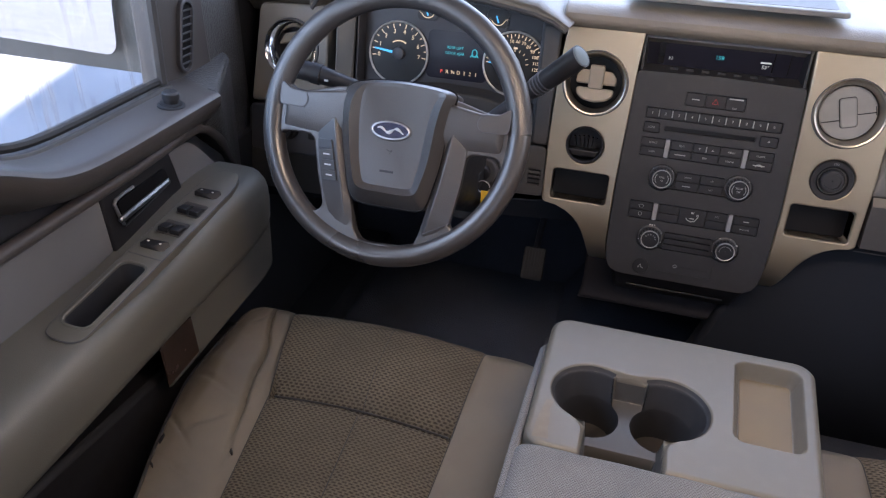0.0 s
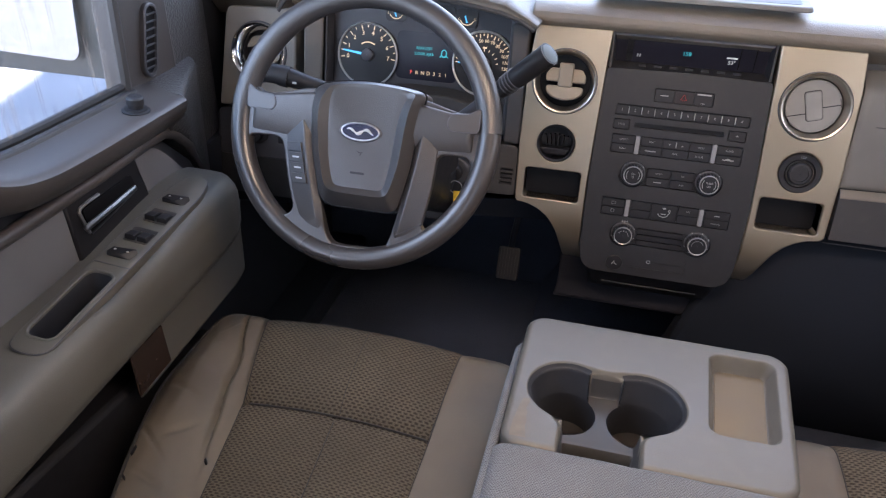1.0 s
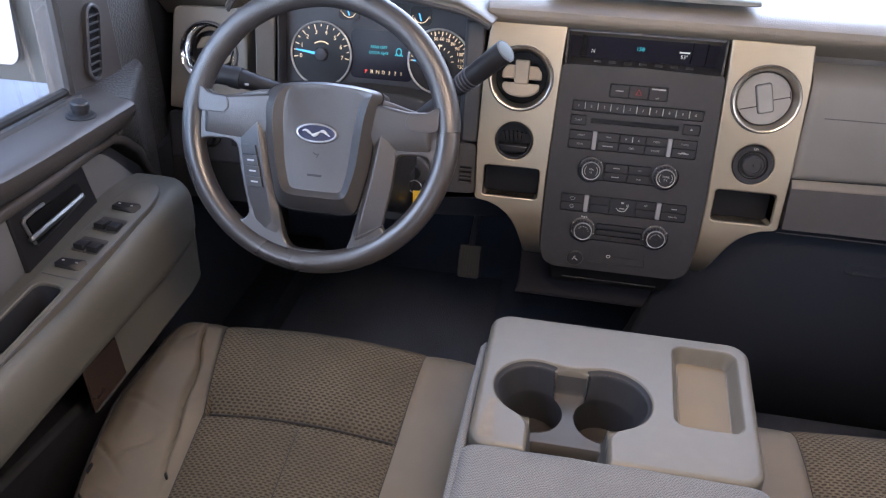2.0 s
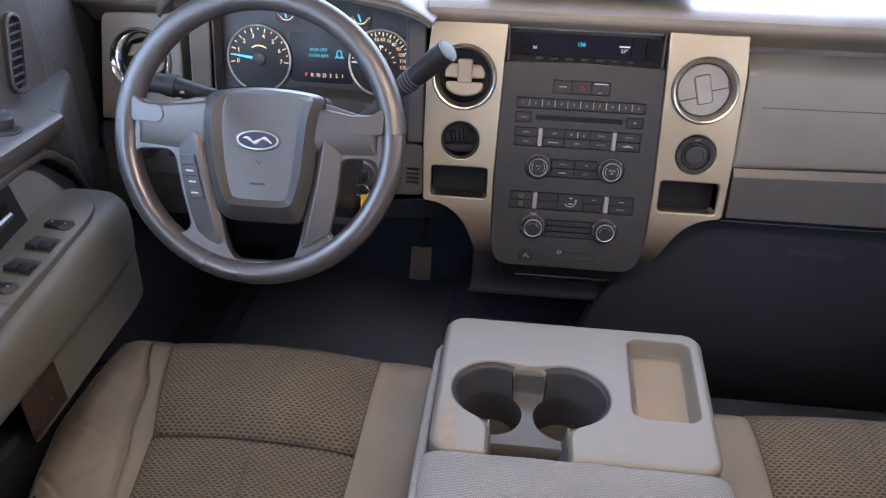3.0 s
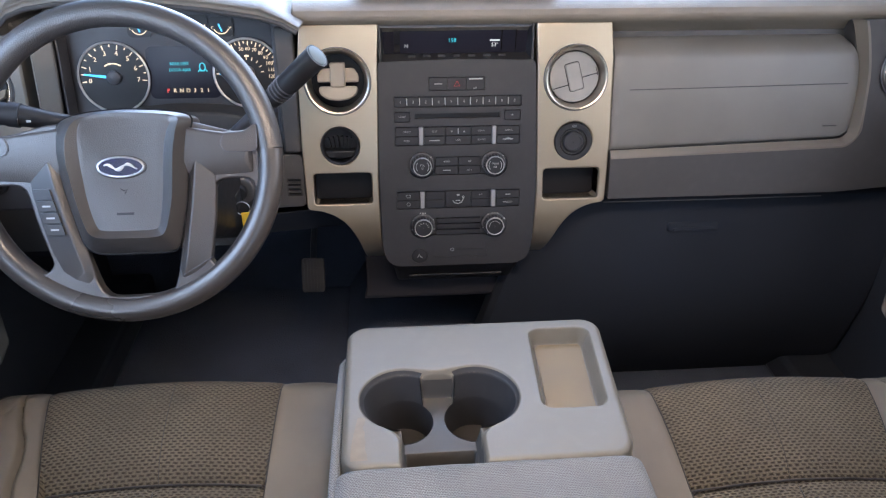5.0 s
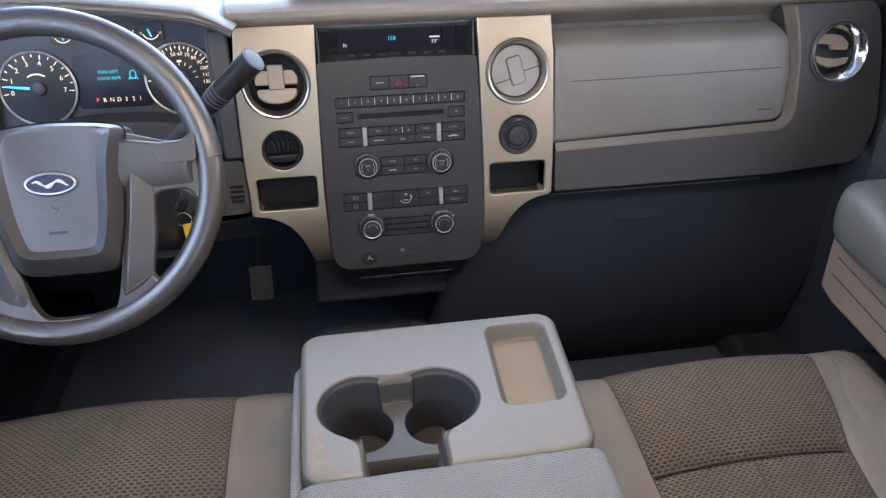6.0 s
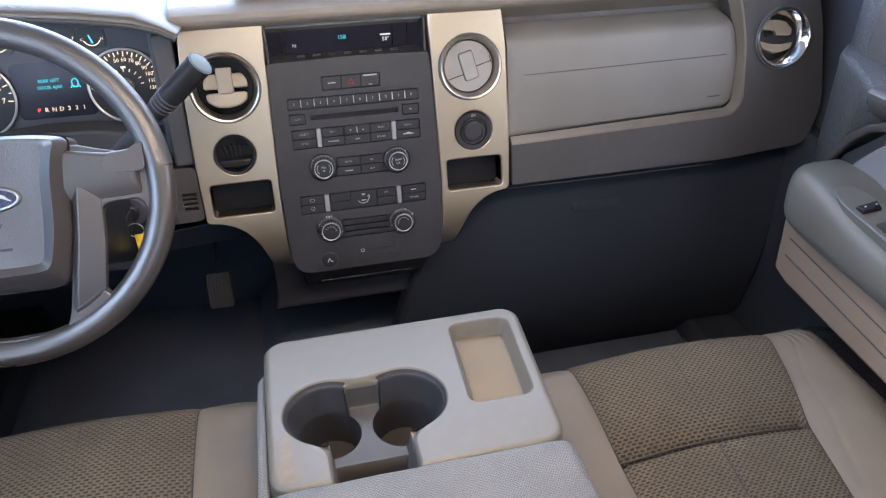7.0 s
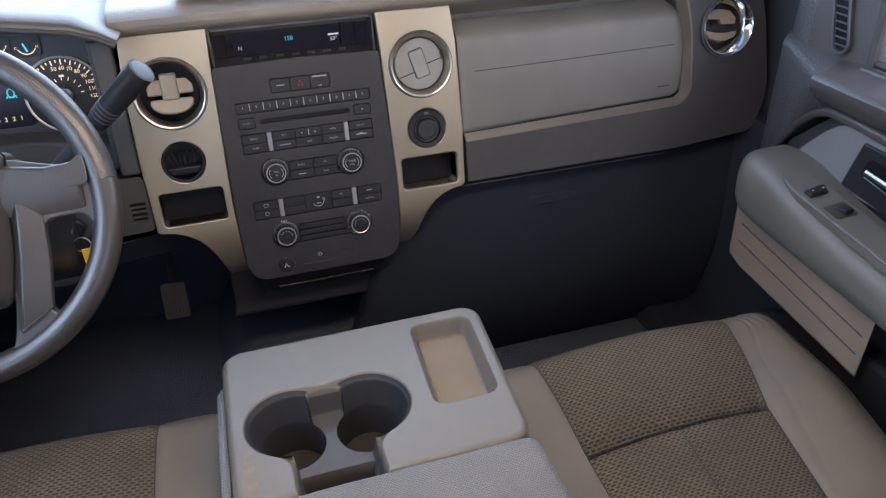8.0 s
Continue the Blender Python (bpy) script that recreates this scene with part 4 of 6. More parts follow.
def knob(u, v, words, ticks):
    k = part("knob", lathe([(0.0185, -0.006), (0.0185, 0.004), (0.0160, 0.006), (0.0155, 0.017), (0.0145, 0.0190), (0.001, 0.0190), (0.001, -0.006)], 40), M_BUTTON, stack, "black knob with a satin chrome rim", pose(u, v, 0))
    part("collar", lathe([(0.0205, -0.004), (0.0205, 0.003), (0.0185, 0.004), (0.0180, -0.004)], 40), M_BLACK, k)
    part("chrome_rim", lathe([(0.0158, 0.0160), (0.0157, 0.0193), (0.0150, 0.0202), (0.0142, 0.0197), (0.0141, 0.0165)], 40), M_KNOB, k)
    for a in range(0, 360, 20):
        part("grip_rib", box(-0.0006, 0.0006, 0.0152, 0.0168, 0.006, 0.0165), M_BLACK, k, place=pose(0, 0, 0, 0, 0, a))
    if words:
        for i, wd in enumerate(words):
            lettering("legend", wd, 0.0046, M_WHITE, k, pose(0, (len(words) - 1) * 0.0026 - i * 0.0055, 0.0192))
        part("legend_arc", tube([(0.0108 * math.cos(radians(a)), 0.0108 * math.sin(radians(a)), 0.0190) for a in range(140, 221, 10)], 0.0005, 5), M_DIM, k)
        part("legend_arc", tube([(0.0108 * math.cos(radians(a)), 0.0108 * math.sin(radians(a)), 0.0190) for a in range(-40, 41, 10)], 0.0005, 5), M_DIM, k)
    for a in ticks:
        part("mark", box(-0.0007, 0.0007, 0.0192, 0.0212, 0.0025, 0.0034), M_WHITE, k, place=pose(0, 0, 0, 0, 0, a))
    return k


knob(-0.0619, 0.0046, ("VOL", "O"), (50, -50))
knob(0.0622, 0.0044, ("TUNE", "OK"), (50, -50))
k3 = knob(-0.0618, -0.1040, (), (110, 60, 0, -60, -110, 140, -140))
for a in (55, 30, 0, -30, -55, -80):
    part("legend", box(-0.0006, 0.0006, 0.0080, 0.0098, 0.0188, 0.0193), M_WHITE, k3, place=pose(0, 0, 0, 0, 0, a))
for u in (-0.004, 0.0, 0.004):
    part("mark", lathe([(0.0013, 0), (0.0013, 0.001), (0.0001, 0.0012), (0.0001, 0)], 10), M_WHITE, k3, place=pose(u, 0.0222, 0.0022))
k4 = knob(0.0632, -0.1044, (), (110, 70, 30, -20, -60, -110, 150, -150))
part("legend_arc", tube([(0.0095 * math.cos(radians(a)), 0.0095 * math.sin(radians(a)), 0.0191) for a in range(20, 200, 12)], 0.0003, 5), M_DIM, k4)
part("mark", lathe([(0.0014, 0), (0.0014, 0.001), (0.0001, 0.0012), (0.0001, 0)], 10), M_WHITE, k4, place=pose(0.019, 0.009, 0.0022))
# traction button and the small mark below
tr = part("round_button", knob_shape(0.0135, 0.004), M_BUTTON, stack, "round black button", pose(-0.0690, -0.1602, 0))
part("legend", tube([(-0.004, -0.003, 0.0042), (0.0, 0.004, 0.0042), (0.001, -0.001, 0.0042), (0.005, -0.003, 0.0042)], 0.0009, 5), M_WHITE, tr)
part("ring", tube([(u, v, 0.003) for u, v in circle(0, 0, 0.0140, 28)], 0.0006, 6, True), M_DARK, tr)
part("mark", tube([(u, v, 0.0012) for u, v in circle(-0.0106, -0.1510, 0.0032, 14, 0.8)], 0.0006, 5, True), M_WHITE, stack)
part("lid_line", box(-0.002, 0.045, -0.1515, -0.1505, 0.0006, 0.0016), M_BUTTON, stack)

# display set back above the radio
disp = part("display", prism([(-0.127, -0.004), (0.127, -0.004), (0.125, 0.043), (-0.128, 0.043)], -0.0095, 0.0), M_SCREEN, stack, place=pose(0, 0.1865, -0.0365, 16, 0, 0))
part("screen", prism(rrect(-0.1036, 0.0020, 0.1015, 0.0405, 0.002, 2), -0.0005, 0.0012), M_SCREEN, disp, "dark display screen")
for u0, u1 in ((-0.1035, -0.0935), (0.0760, 0.0775), (0.1000, 0.1012)):
    part("screen_mark", box(u0, u1, 0.0030, 0.0395, 0.0010, 0.0016), M_GLOSS, disp)
lettering("screen_text", "N", 0.0085, M_LIT_PALE, disp, pose(-0.0830, 0.0125, 0.0014), "lit compass letter")
lettering("screen_text", "158", 0.0095, M_LIT_TEAL, disp, pose(-0.0065, 0.0215, 0.0014), "lit teal digits")
part("screen_text", box(0.0565, 0.0735, 0.0200, 0.0225, 0.0010, 0.0016), M_LIT_PALE, disp)
lettering("screen_text", "53\u00b0", 0.0085, M_LIT_PALE, disp, pose(0.0655, 0.0135, 0.0014), "lit temperature digits")
part("ledge", loft([[(-0.131, 0.1765, 0.001), (0.130, 0.1765, 0.001), (0.130, 0.170, -0.02), (-0.131, 0.170, -0.02)], [(-0.128, 0.1865, -0.036), (0.127, 0.1865, -0.036), (0.127, 0.175, -0.046), (-0.128, 0.175, -0.046)]]), M_STACK, stack, round_=0.001)
for k in range(7):
    part("ledge_slot", box(-0.075 + 0.025 * k - 0.006, -0.075 + 0.025 * k + 0.006, -0.0006, 0.0006, -0.004, 0.004), M_STACK, stack, place=pose(0, 0.1815, -0.0175, -75, 0, 0))
for sgn, u in ((-1, -0.1285), (1, 0.1265)):
    part("cheek", loft([[(u, 0.1775, -0.002), (u - sgn * 0.004, 0.1775, -0.002), (u - sgn * 0.008, 0.186, -0.037), (u, 0.186, -0.037)], [(u, 0.234, -0.002), (u - sgn * 0.003, 0.234, -0.002), (u - sgn * 0.007, 0.230, -0.037), (u, 0.230, -0.037)]]), M_STACK, stack)
part("display_hood", box(-0.13, 0.129, 0.2285, 0.238, -0.04, -0.008), M_BLACK, stack)
# lower end of the stack, running back to the floor
part("base_cover", loft([[(-0.122, -0.176, -0.010), (0.120, -0.176, -0.010), (0.120, -0.176, -0.09), (-0.122, -0.176, -0.09)],
                         [(-0.114, -0.196, -0.024), (0.110, -0.196, -0.024), (0.110, -0.196, -0.09), (-0.114, -0.196, -0.09)],
                         [(-0.110, -0.222, -0.050), (0.106, -0.222, -0.050), (0.106, -0.222, -0.11), (-0.110, -0.222, -0.11)],
                         [(-0.108, -0.252, -0.110), (0.104, -0.252, -0.110), (0.104, -0.252, -0.16), (-0.108, -0.252, -0.16)]]), M_DIAL, stack, round_=0.006)
part("lower_cover", loft([[(-a, v, w), (a - 0.008, v, w), (a - 0.008, v - 0.01, w - 0.05), (-a, v - 0.01, w - 0.05)] for v, a, w in
                          ((-0.165, 0.170, -0.060), (-0.190, 0.168, -0.068), (-0.230, 0.168, -0.085), (-0.262, 0.170, -0.098), (-0.280, 0.174, -0.100), (-0.286, 0.176, -0.108))]), M_CLUSTER, stack, "dark plastic cover down to the floor", round_=0.004)
part("lower_lip", tube([(-0.086, -0.2130, -0.038), (0.084, -0.2130, -0.038)], 0.0016, 8), M_STACK, stack)

# ---- instrument cluster ----
cluster = thing("instrument_cluster", DASH, "lit instrument cluster with two dials and a message screen", "instrument cluster")
part("back_panel", prism([(-0.672, 0.05), (-0.290, 0.05), (-0.288, 0.262), (-0.34, 0.285), (-0.62, 0.285), (-0.672, 0.25)], -0.075, -0.058), M_CLUSTER, cluster)
part("lower_lip", loft([[(u, v, -0.058) for u, v in ((-0.66, 0.05), (-0.29, 0.05), (-0.29, 0.088), (-0.40, 0.108), (-0.475, 0.1105), (-0.55, 0.104), (-0.66, 0.092))],
                        [(u, v - 0.012, -0.02) for u, v in ((-0.66, 0.05), (-0.29, 0.05), (-0.29, 0.088), (-0.40, 0.108), (-0.475, 0.1105), (-0.55, 0.104), (-0.66, 0.092))]]), M_DARK, cluster, round_=0.004)
for u in (-0.668, -0.300):
    part("side_wall", box(u - (0.0 if u > -0.5 else -0.026), u + (0.012 if u > -0.5 else 0.030), 0.05, 0.262, -0.06, -0.014 if u > -0.5 else -0.022), M_BLACK, cluster, round_=0.003)


def dial(cu, cv, r, numbers, a0, a1, minor, size, needle, label, num_r):
    d = part("dial", prism(circle(cu, cv, r * 0.97, 48), -0.058, -0.0545), M_DIAL, cluster, label)
    part("dial_rim", tube([(u, v, -0.0525) for u, v in circle(cu, cv, r, 56)], 0.0019, 8, True), M_KNOB, d)
    n = len(numbers)
    for k in range((n - 1) * minor + 1):
        a = radians(a0 + (a1 - a0) * k / ((n - 1) * minor))
        major = k % minor == 0
        part("mark", box(r * (0.80 if major else 0.86), r * 0.93, -0.0008, 0.0008, -0.0546, -0.0540), M_LIT_WARM, d, place=pose(cu, cv, 0, 0, 0, math.degrees(a)))
    for k, wd in enumerate(numbers):
        if wd:
            a = radians(a0 + (a1 - a0) * k / (n - 1))
            lettering("numeral", wd, size, M_LIT_WARM, d, pose(cu + num_r * math.cos(a), cv + num_r * math.sin(a), -0.0542))
    part("hub", lathe([(0.0118, -0.0545), (0.0112, -0.0485), (0.009, -0.047), (0.001, -0.047), (0.001, -0.0545)], 28), M_BLACK, d, place=pose(cu, cv, 0))
    a = needle
    part("needle", loft([[(0.011, -0.0022, -0.0515), (0.011, 0.0022, -0.0515), (0.011, 0.0022, -0.050), (0.011, -0.0022, -0.050)], [(r * 0.83, -0.0012, -0.0515), (r * 0.83, 0.0012, -0.0515), (r * 0.83, 0.0012, -0.050), (r * 0.83, -0.0012, -0.050)]]),
         M_LIT_BLUE, d, "glowing blue needle", pose(cu, cv, 0, 0, 0, a))
    return d


tach = dial(-0.5690, 0.1530, 0.0570, [str(k) for k in range(8)], 188, -6, 2, 0.0108, 173, "round tachometer dial with numbers to seven", 0.0395)
part("legend", tube([(-0.569 + 0.0225 * math.cos(radians(a)), 0.153 + 0.0225 * math.sin(radians(a)), -0.0545) for a in range(55, 126, 10)], 0.0012, 5), M_LIT_WARM, tach)
speedo = dial(-0.3495, 0.1570, 0.0560, ["0", "", "", "", "", "50", "60", "70", "80", "90", "100", "110", "120"], 181, -9, 2, 0.0082, 181, "round speedometer dial", 0.0395)
for k in range(9):
    a = radians(180 - 22 * k)
    part("mark", box(0.0215, 0.0265, -0.0006, 0.0006, -0.0546, -0.0541), M_LIT_WARM, speedo, place=pose(-0.3495, 0.157, 0, 0, 0, math.degrees(a)))
part("legend", box(-0.3530, -0.3460, 0.1835, 0.1865, -0.0546, -0.0541), M_LIT_WARM, speedo)
msg = part("message_screen", prism(rrect(-0.514, 0.1165, -0.398, 0.2020, 0.010), -0.058, -0.0565), M_SCREEN, cluster, "dark message screen with lit words")
lettering("message", "REAR LEFT", 0.0072, M_LIT_TEAL, msg, pose(-0.4610, 0.1735, -0.0552), wide=0.92)
lettering("message", "DOOR AJAR", 0.0072, M_LIT_TEAL, msg, pose(-0.4610, 0.1635, -0.0552), wide=0.92)
part("car_mark", tube([(u, v, -0.0552) for u, v in circle(-0.4240, 0.1680, 0.0046, 14, 1.35)], 0.0010, 5, True), M_LIT_TEAL, msg)
for side in (-1, 1):
    part("car_mark", tube([(-0.4240 + side * 0.0040, 0.1655, -0.0552), (-0.4240 + side * 0.0072, 0.1605, -0.0552)], 0.0010, 5), M_LIT_TEAL, msg)
part("car_mark", box(-0.4280, -0.4200, 0.1608, 0.1625, -0.0558, -0.0548), M_LIT_TEAL, msg)
for k, ch in enumerate("PRND321"):
    lettering("gear_letter", ch, 0.0092, M_LIT_RED if k == 0 else M_LIT_WARM, msg, pose(-0.4840 + 0.01095 * k, 0.1295, -0.0552))
for cu, cv in ((-0.5182, 0.2265), (-0.4693, 0.2295), (-0.4270, 0.2295), (-0.3865, 0.2262)):
    g = part("small_gauge", prism(rrect(cu - 0.0195, cv - 0.010, cu + 0.0195, cv + 0.022, 0.008), -0.058, -0.0555), M_DIAL, cluster, "small round gauge")
    part("scale", tube([(cu + 0.0125 * math.cos(radians(a)), cv + 0.006 + 0.0115 * math.sin(radians(a)), -0.0552) for a in range(200, 341, 14)], 0.0008, 5), M_LIT_WARM, g)
    part("pointer", box(-0.0011, 0.0011, -0.002, 0.011, -0.0552, -0.0540), M_LIT_BLUE, g, place=pose(cu, cv, 0, 0, 0, 20))
    lettering("numeral", "H" if cu in (-0.5182, -0.3865) else "F", 0.006, M_LIT_WARM, g, pose(cu + 0.0145, cv + 0.004, -0.0552))
    lettering("numeral", "L" if cu == -0.5182 else "C" if cu == -0.3865 else "E", 0.006, M_LIT_WARM, g, pose(cu - 0.0145, cv + 0.004, -0.0552))

# ---- footwell ----
pedal = thing("accelerator_pedal", pose(-0.284, 0.15, 0.268, 62, 0, 0), "black ribbed accelerator pedal", "pedal")
part("pad", prism(rrect(-0.024, -0.036, 0.024, 0.036, 0.006), -0.008, 0.0), M_RUBBER, pedal, round_=0.002)
for k in range(7):
    part("rib", box(-0.0195 + 0.0065 * k - 0.0016, -0.0195 + 0.0065 * k + 0.0016, -0.032, 0.032, -0.001, 0.0025), M_RUBBER, pedal)
part("arm", tube([(0, 0.01, -0.006), (0, 0.06, -0.03), (0, 0.16, -0.12), (0, 0.257, -0.285)], 0.007, 8), M_BLACK, pedal)

# ---- steering wheel and column ----
wheel = thing("steering_wheel", WHEEL, "dark grey four-spoke steering wheel with a grained rim", "steering wheel")
RIM_R, RIM_T = 0.1790, 0.0158


def rim_arc(a0, a1, n, r=RIM_T):
    return tube([(RIM_R * math.cos(radians(a0 + (a1 - a0) * k / n)), RIM_R * math.sin(radians(a0 + (a1 - a0) * k / n)), 0) for k in range(n + 1)], r, 20)


part("rim_upper", rim_arc(4.5, 175.5, 48, 0.0162), M_LEATHER, wheel, "pebble-grained dark grey rim")
part("rim_lower", rim_arc(175.5, 364.5, 52), M_URETHANE, wheel, "smooth worn grey lower rim")
HUB = [(-0.172, 0.060), (-0.165, 0.047), (-0.152, 0.038), (-0.135, 0.0355), (-0.115, 0.039), (-0.085, 0.047), (-0.04, 0.052), (0.05, 0.052), (0.095, 0.047), (0.120, 0.040), (0.138, 0.036), (0.153, 0.038), (0.165, 0.047), (0.172, 0.060)]
arc = [(0.178 * math.cos(radians(a)), 0.178 * math.sin(radians(a))) for a in range(0, -181, -6)]
hub = part("spokes", prism(HUB + arc, -0.012, 0.007), M_SPOKE, wheel, "mid-grey moulded spokes")
cut(hub, [prism(smooth_outline([(-0.166, -0.024), (-0.112, -0.023), (-0.100, -0.075), (-0.085, -0.122), (-0.098, -0.134), (-0.135, -0.103), (-0.158, -0.060)], 0.014), -0.1, 0.1),
          prism(smooth_outline([(0.113, -0.021), (0.158, -0.020), (0.164, -0.050), (0.144, -0.092), (0.110, -0.130), (0.100, -0.120), (0.104, -0.07)], 0.012), -0.1, 0.1),
          prism(smooth_outline([(-0.053, -0.095), (0.069, -0.095), (0.0610, -0.1385), (0.0550, -0.156), (0.045, -0.1605), (-0.0065, -0.163), (-0.024, -0.1615), (-0.0335, -0.150)], 0.012), -0.1, 0.1)])
soften(hub, 0.0055, 3)
# raised upper bands of the spokes, falling away below a crease
for side, low, high in ((1, [(0.075, 0.044), (0.125, 0.036), (0.160, 0.038), (0.160, -0.016), (0.112, -0.018), (0.070, -0.022)],
                         [(0.075, 0.042), (0.125, 0.034), (0.157, 0.036), (0.152, 0.002), (0.100, 0.000), (0.070, 0.000)]),
                        (-1, [(-0.066, 0.044), (-0.125, 0.036), (-0.160, 0.038), (-0.160, -0.018), (-0.106, -0.022), (-0.045, -0.024)],
                         [(-0.066, 0.042), (-0.125, 0.034), (-0.157, 0.036), (-0.152, 0.002), (-0.100, 0.000), (-0.045, 0.000)])):
    part("spoke_band", taper(low, 0.0062, high, 0.0150), M_SPOKE, wheel, round_=0.003, segments=3)
# arms below the bands: the left one is ridged, the right one has a bright bevelled edge beside the cover
ARM_LEFT = [((-0.1060, -0.018, 0.0070), (-0.0800, 0.004, 0.0165), (-0.0700, 0.004, 0.0085)), ((-0.1040, -0.040, 0.0066), (-0.0730, -0.030, 0.0165), (-0.0640, -0.030, 0.0085)),
            ((-0.0970, -0.072, 0.0066), (-0.0640, -0.068, 0.0160), (-0.0540, -0.068, 0.0080)), ((-0.0880, -0.104, 0.0066), (-0.0540, -0.106, 0.0150), (-0.0440, -0.106, 0.0072)),
            ((-0.0790, -0.128, 0.0064), (-0.0485, -0.130, 0.0115), (-0.0390, -0.130, 0.0066)), ((-0.0700, -0.146, 0.0040), (-0.0450, -0.148, 0.0060), (-0.0360, -0.148, 0.0040))]
ARM_RIGHT = [((0.0840, 0.004, 0.0085), (0.0920, 0.004, 0.0155), (0.1130, -0.016, 0.0085)), ((0.0810, -0.030, 0.0085), (0.0880, -0.030, 0.0150), (0.1125, -0.036, 0.0082)),
             ((0.0760, -0.062, 0.0080), (0.0835, -0.062, 0.0145), (0.1105, -0.066, 0.0078)), ((0.0700, -0.098, 0.0075), (0.0770, -0.098, 0.0135), (0.1060, -0.096, 0.0074)),
             ((0.0645, -0.126, 0.0070), (0.0720, -0.128, 0.0120), (0.1035, -0.114, 0.0072)), ((0.0620, -0.140, 0.0050), (0.0690, -0.142, 0.0080), (0.1000, -0.126, 0.0060))]
for rows_of_arm in (ARM_LEFT, ARM_RIGHT):
    part("spoke_arm", loft([[(a[0], a[1], -0.004), a, b, c, (c[0], c[1], -0.004)] for a, b, c in rows_of_arm]), M_SPOKE, wheel, round_=0.0015)
part("arm_seam", tube([(0.0680, -0.1375, 0.0092), (0.085, -0.128, 0.0098), (0.1040, -0.1165, 0.0075)], 0.0007, 6), M_BLACK, wheel)
# thumb rests, flush grips beside the rim
for sgn in (-1, 1):
    rest = smooth_outline([(sgn * 0.166, 0.046), (sgn * 0.166, 0.012), (sgn * 0.128, 0.011), (sgn * 0.122, 0.020), (sgn * 0.126, 0.033), (sgn * 0.150, 0.034)], 0.007)
    part("thumb_rest", prism(rest, 0.004, 0.0157), M_SPOKE, wheel, round_=0.0012)
    part("thumb_seam", tube([(u, v, 0.0151) for u, v in rest], 0.0007, 5, True), M_BLACK, wheel)
def smooth_ring(pts, r, n=4):
    """Rounds the corners of a closed ring in space."""
    out = []
    for i, p in enumerate(pts):
        p = Vector(p)
        a, b = Vector(pts[i - 1]) - p, Vector(pts[(i + 1) % len(pts)]) - p
        p0, p1 = p + a.normalized() * min(r, a.length * 0.45), p + b.normalized() * min(r, b.length * 0.45)
        out += [p0 * (1 - k / n) ** 2 + p * 2 * (k / n) * (1 - k / n) + p1 * (k / n) ** 2 for k in range(n + 1)]
    return out


# airbag cover: its sides rise to a narrow ridge, inside which the middle is sunk; the ridge dies out at the top
COVER = [((-0.0623, 0.0547), (-0.0438, 0.0535, 0.0200), (-0.0375, 0.0530, 0.0182)), ((-0.030, 0.0615), (-0.022, 0.0580, 0.0192), (-0.018, 0.0555, 0.0185)),
         ((0.008, 0.0645), (0.010, 0.0605, 0.0192), (0.011, 0.0575, 0.0185)), ((0.055, 0.0625), (0.048, 0.0585, 0.0192), (0.045, 0.0560, 0.0185)),
         ((0.0905, 0.0570), (0.0784, 0.0550, 0.0200), (0.0700, 0.0545, 0.0182)), ((0.0862, 0.038), (0.0747, 0.040, 0.0292), (0.0610, 0.040, 0.0175)),
         ((0.0826, 0.0174), (0.0705, 0.0166, 0.0310), (0.0556, 0.017, 0.0172)), ((0.0785, -0.045), (0.0660, -0.045, 0.0310), (0.0515, -0.043, 0.0178)),
         ((0.0660, -0.1040), (0.0565, -0.0830, 0.0300), (0.0465, -0.0755, 0.0185)), ((0.055, -0.1090), (0.046, -0.0885, 0.0290), (0.040, -0.0805, 0.0187)),
         ((-0.030, -0.1090), (-0.022, -0.0885, 0.0290), (-0.020, -0.0805, 0.0187)), ((-0.0468, -0.1000), (-0.0345, -0.0825, 0.0300), (-0.0280, -0.0765, 0.0185)),
         ((-0.062, -0.045), (-0.0445, -0.045, 0.0310), (-0.0370, -0.043, 0.0178)), ((-0.0735, 0.0100), (-0.0535, 0.0067, 0.0310), (-0.0430, 0.0069, 0.0172)),
         ((-0.0728, 0.0383), (-0.0525, 0.0336, 0.0292), (-0.0435, 0.0380, 0.0175))]
pad_out = [(p.x, p.y) for p in smooth_ring([(*o, 0.0) for o, c, i in COVER], 0.014)]
crest, sunk = smooth_ring([c for o, c, i in COVER], 0.014), smooth_ring([i for o, c, i in COVER], 0.014)
cover = part("airbag_cover", loft([[(u, v, -0.03) for u, v in pad_out], [(u, v, 0.0095) for u, v in pad_out], [(u * 0.975 + 0.0003, v * 0.985, 0.0130) for u, v in pad_out], crest, sunk]), M_SPOKE, wheel, "dark grey airbag cover with two ridges")
soften(cover, 0.0022, 3)
part("cover_gap", tube([(u, v, 0.0082) for u, v in pad_out], 0.0018, 6, True), M_FACE, cover)
BC = (0.0057, -0.0040)
badge = part("badge", taper(circle(*BC, 0.0330, 40, 0.46), 0.012, circle(*BC, 0.0300, 40, 0.46), 0.0196), M_SPOKE, wheel, "oval blue badge with a chrome rim", round_=0.001)
part("badge_rim", tube([(u, v, 0.0200) for u, v in circle(*BC, 0.0265, 44, 0.43)], 0.0013, 8, True), M_SATIN, badge)
part("badge_plate", prism(circle(*BC, 0.0264, 44, 0.43), 0.019, 0.0205), M_BADGE, badge)
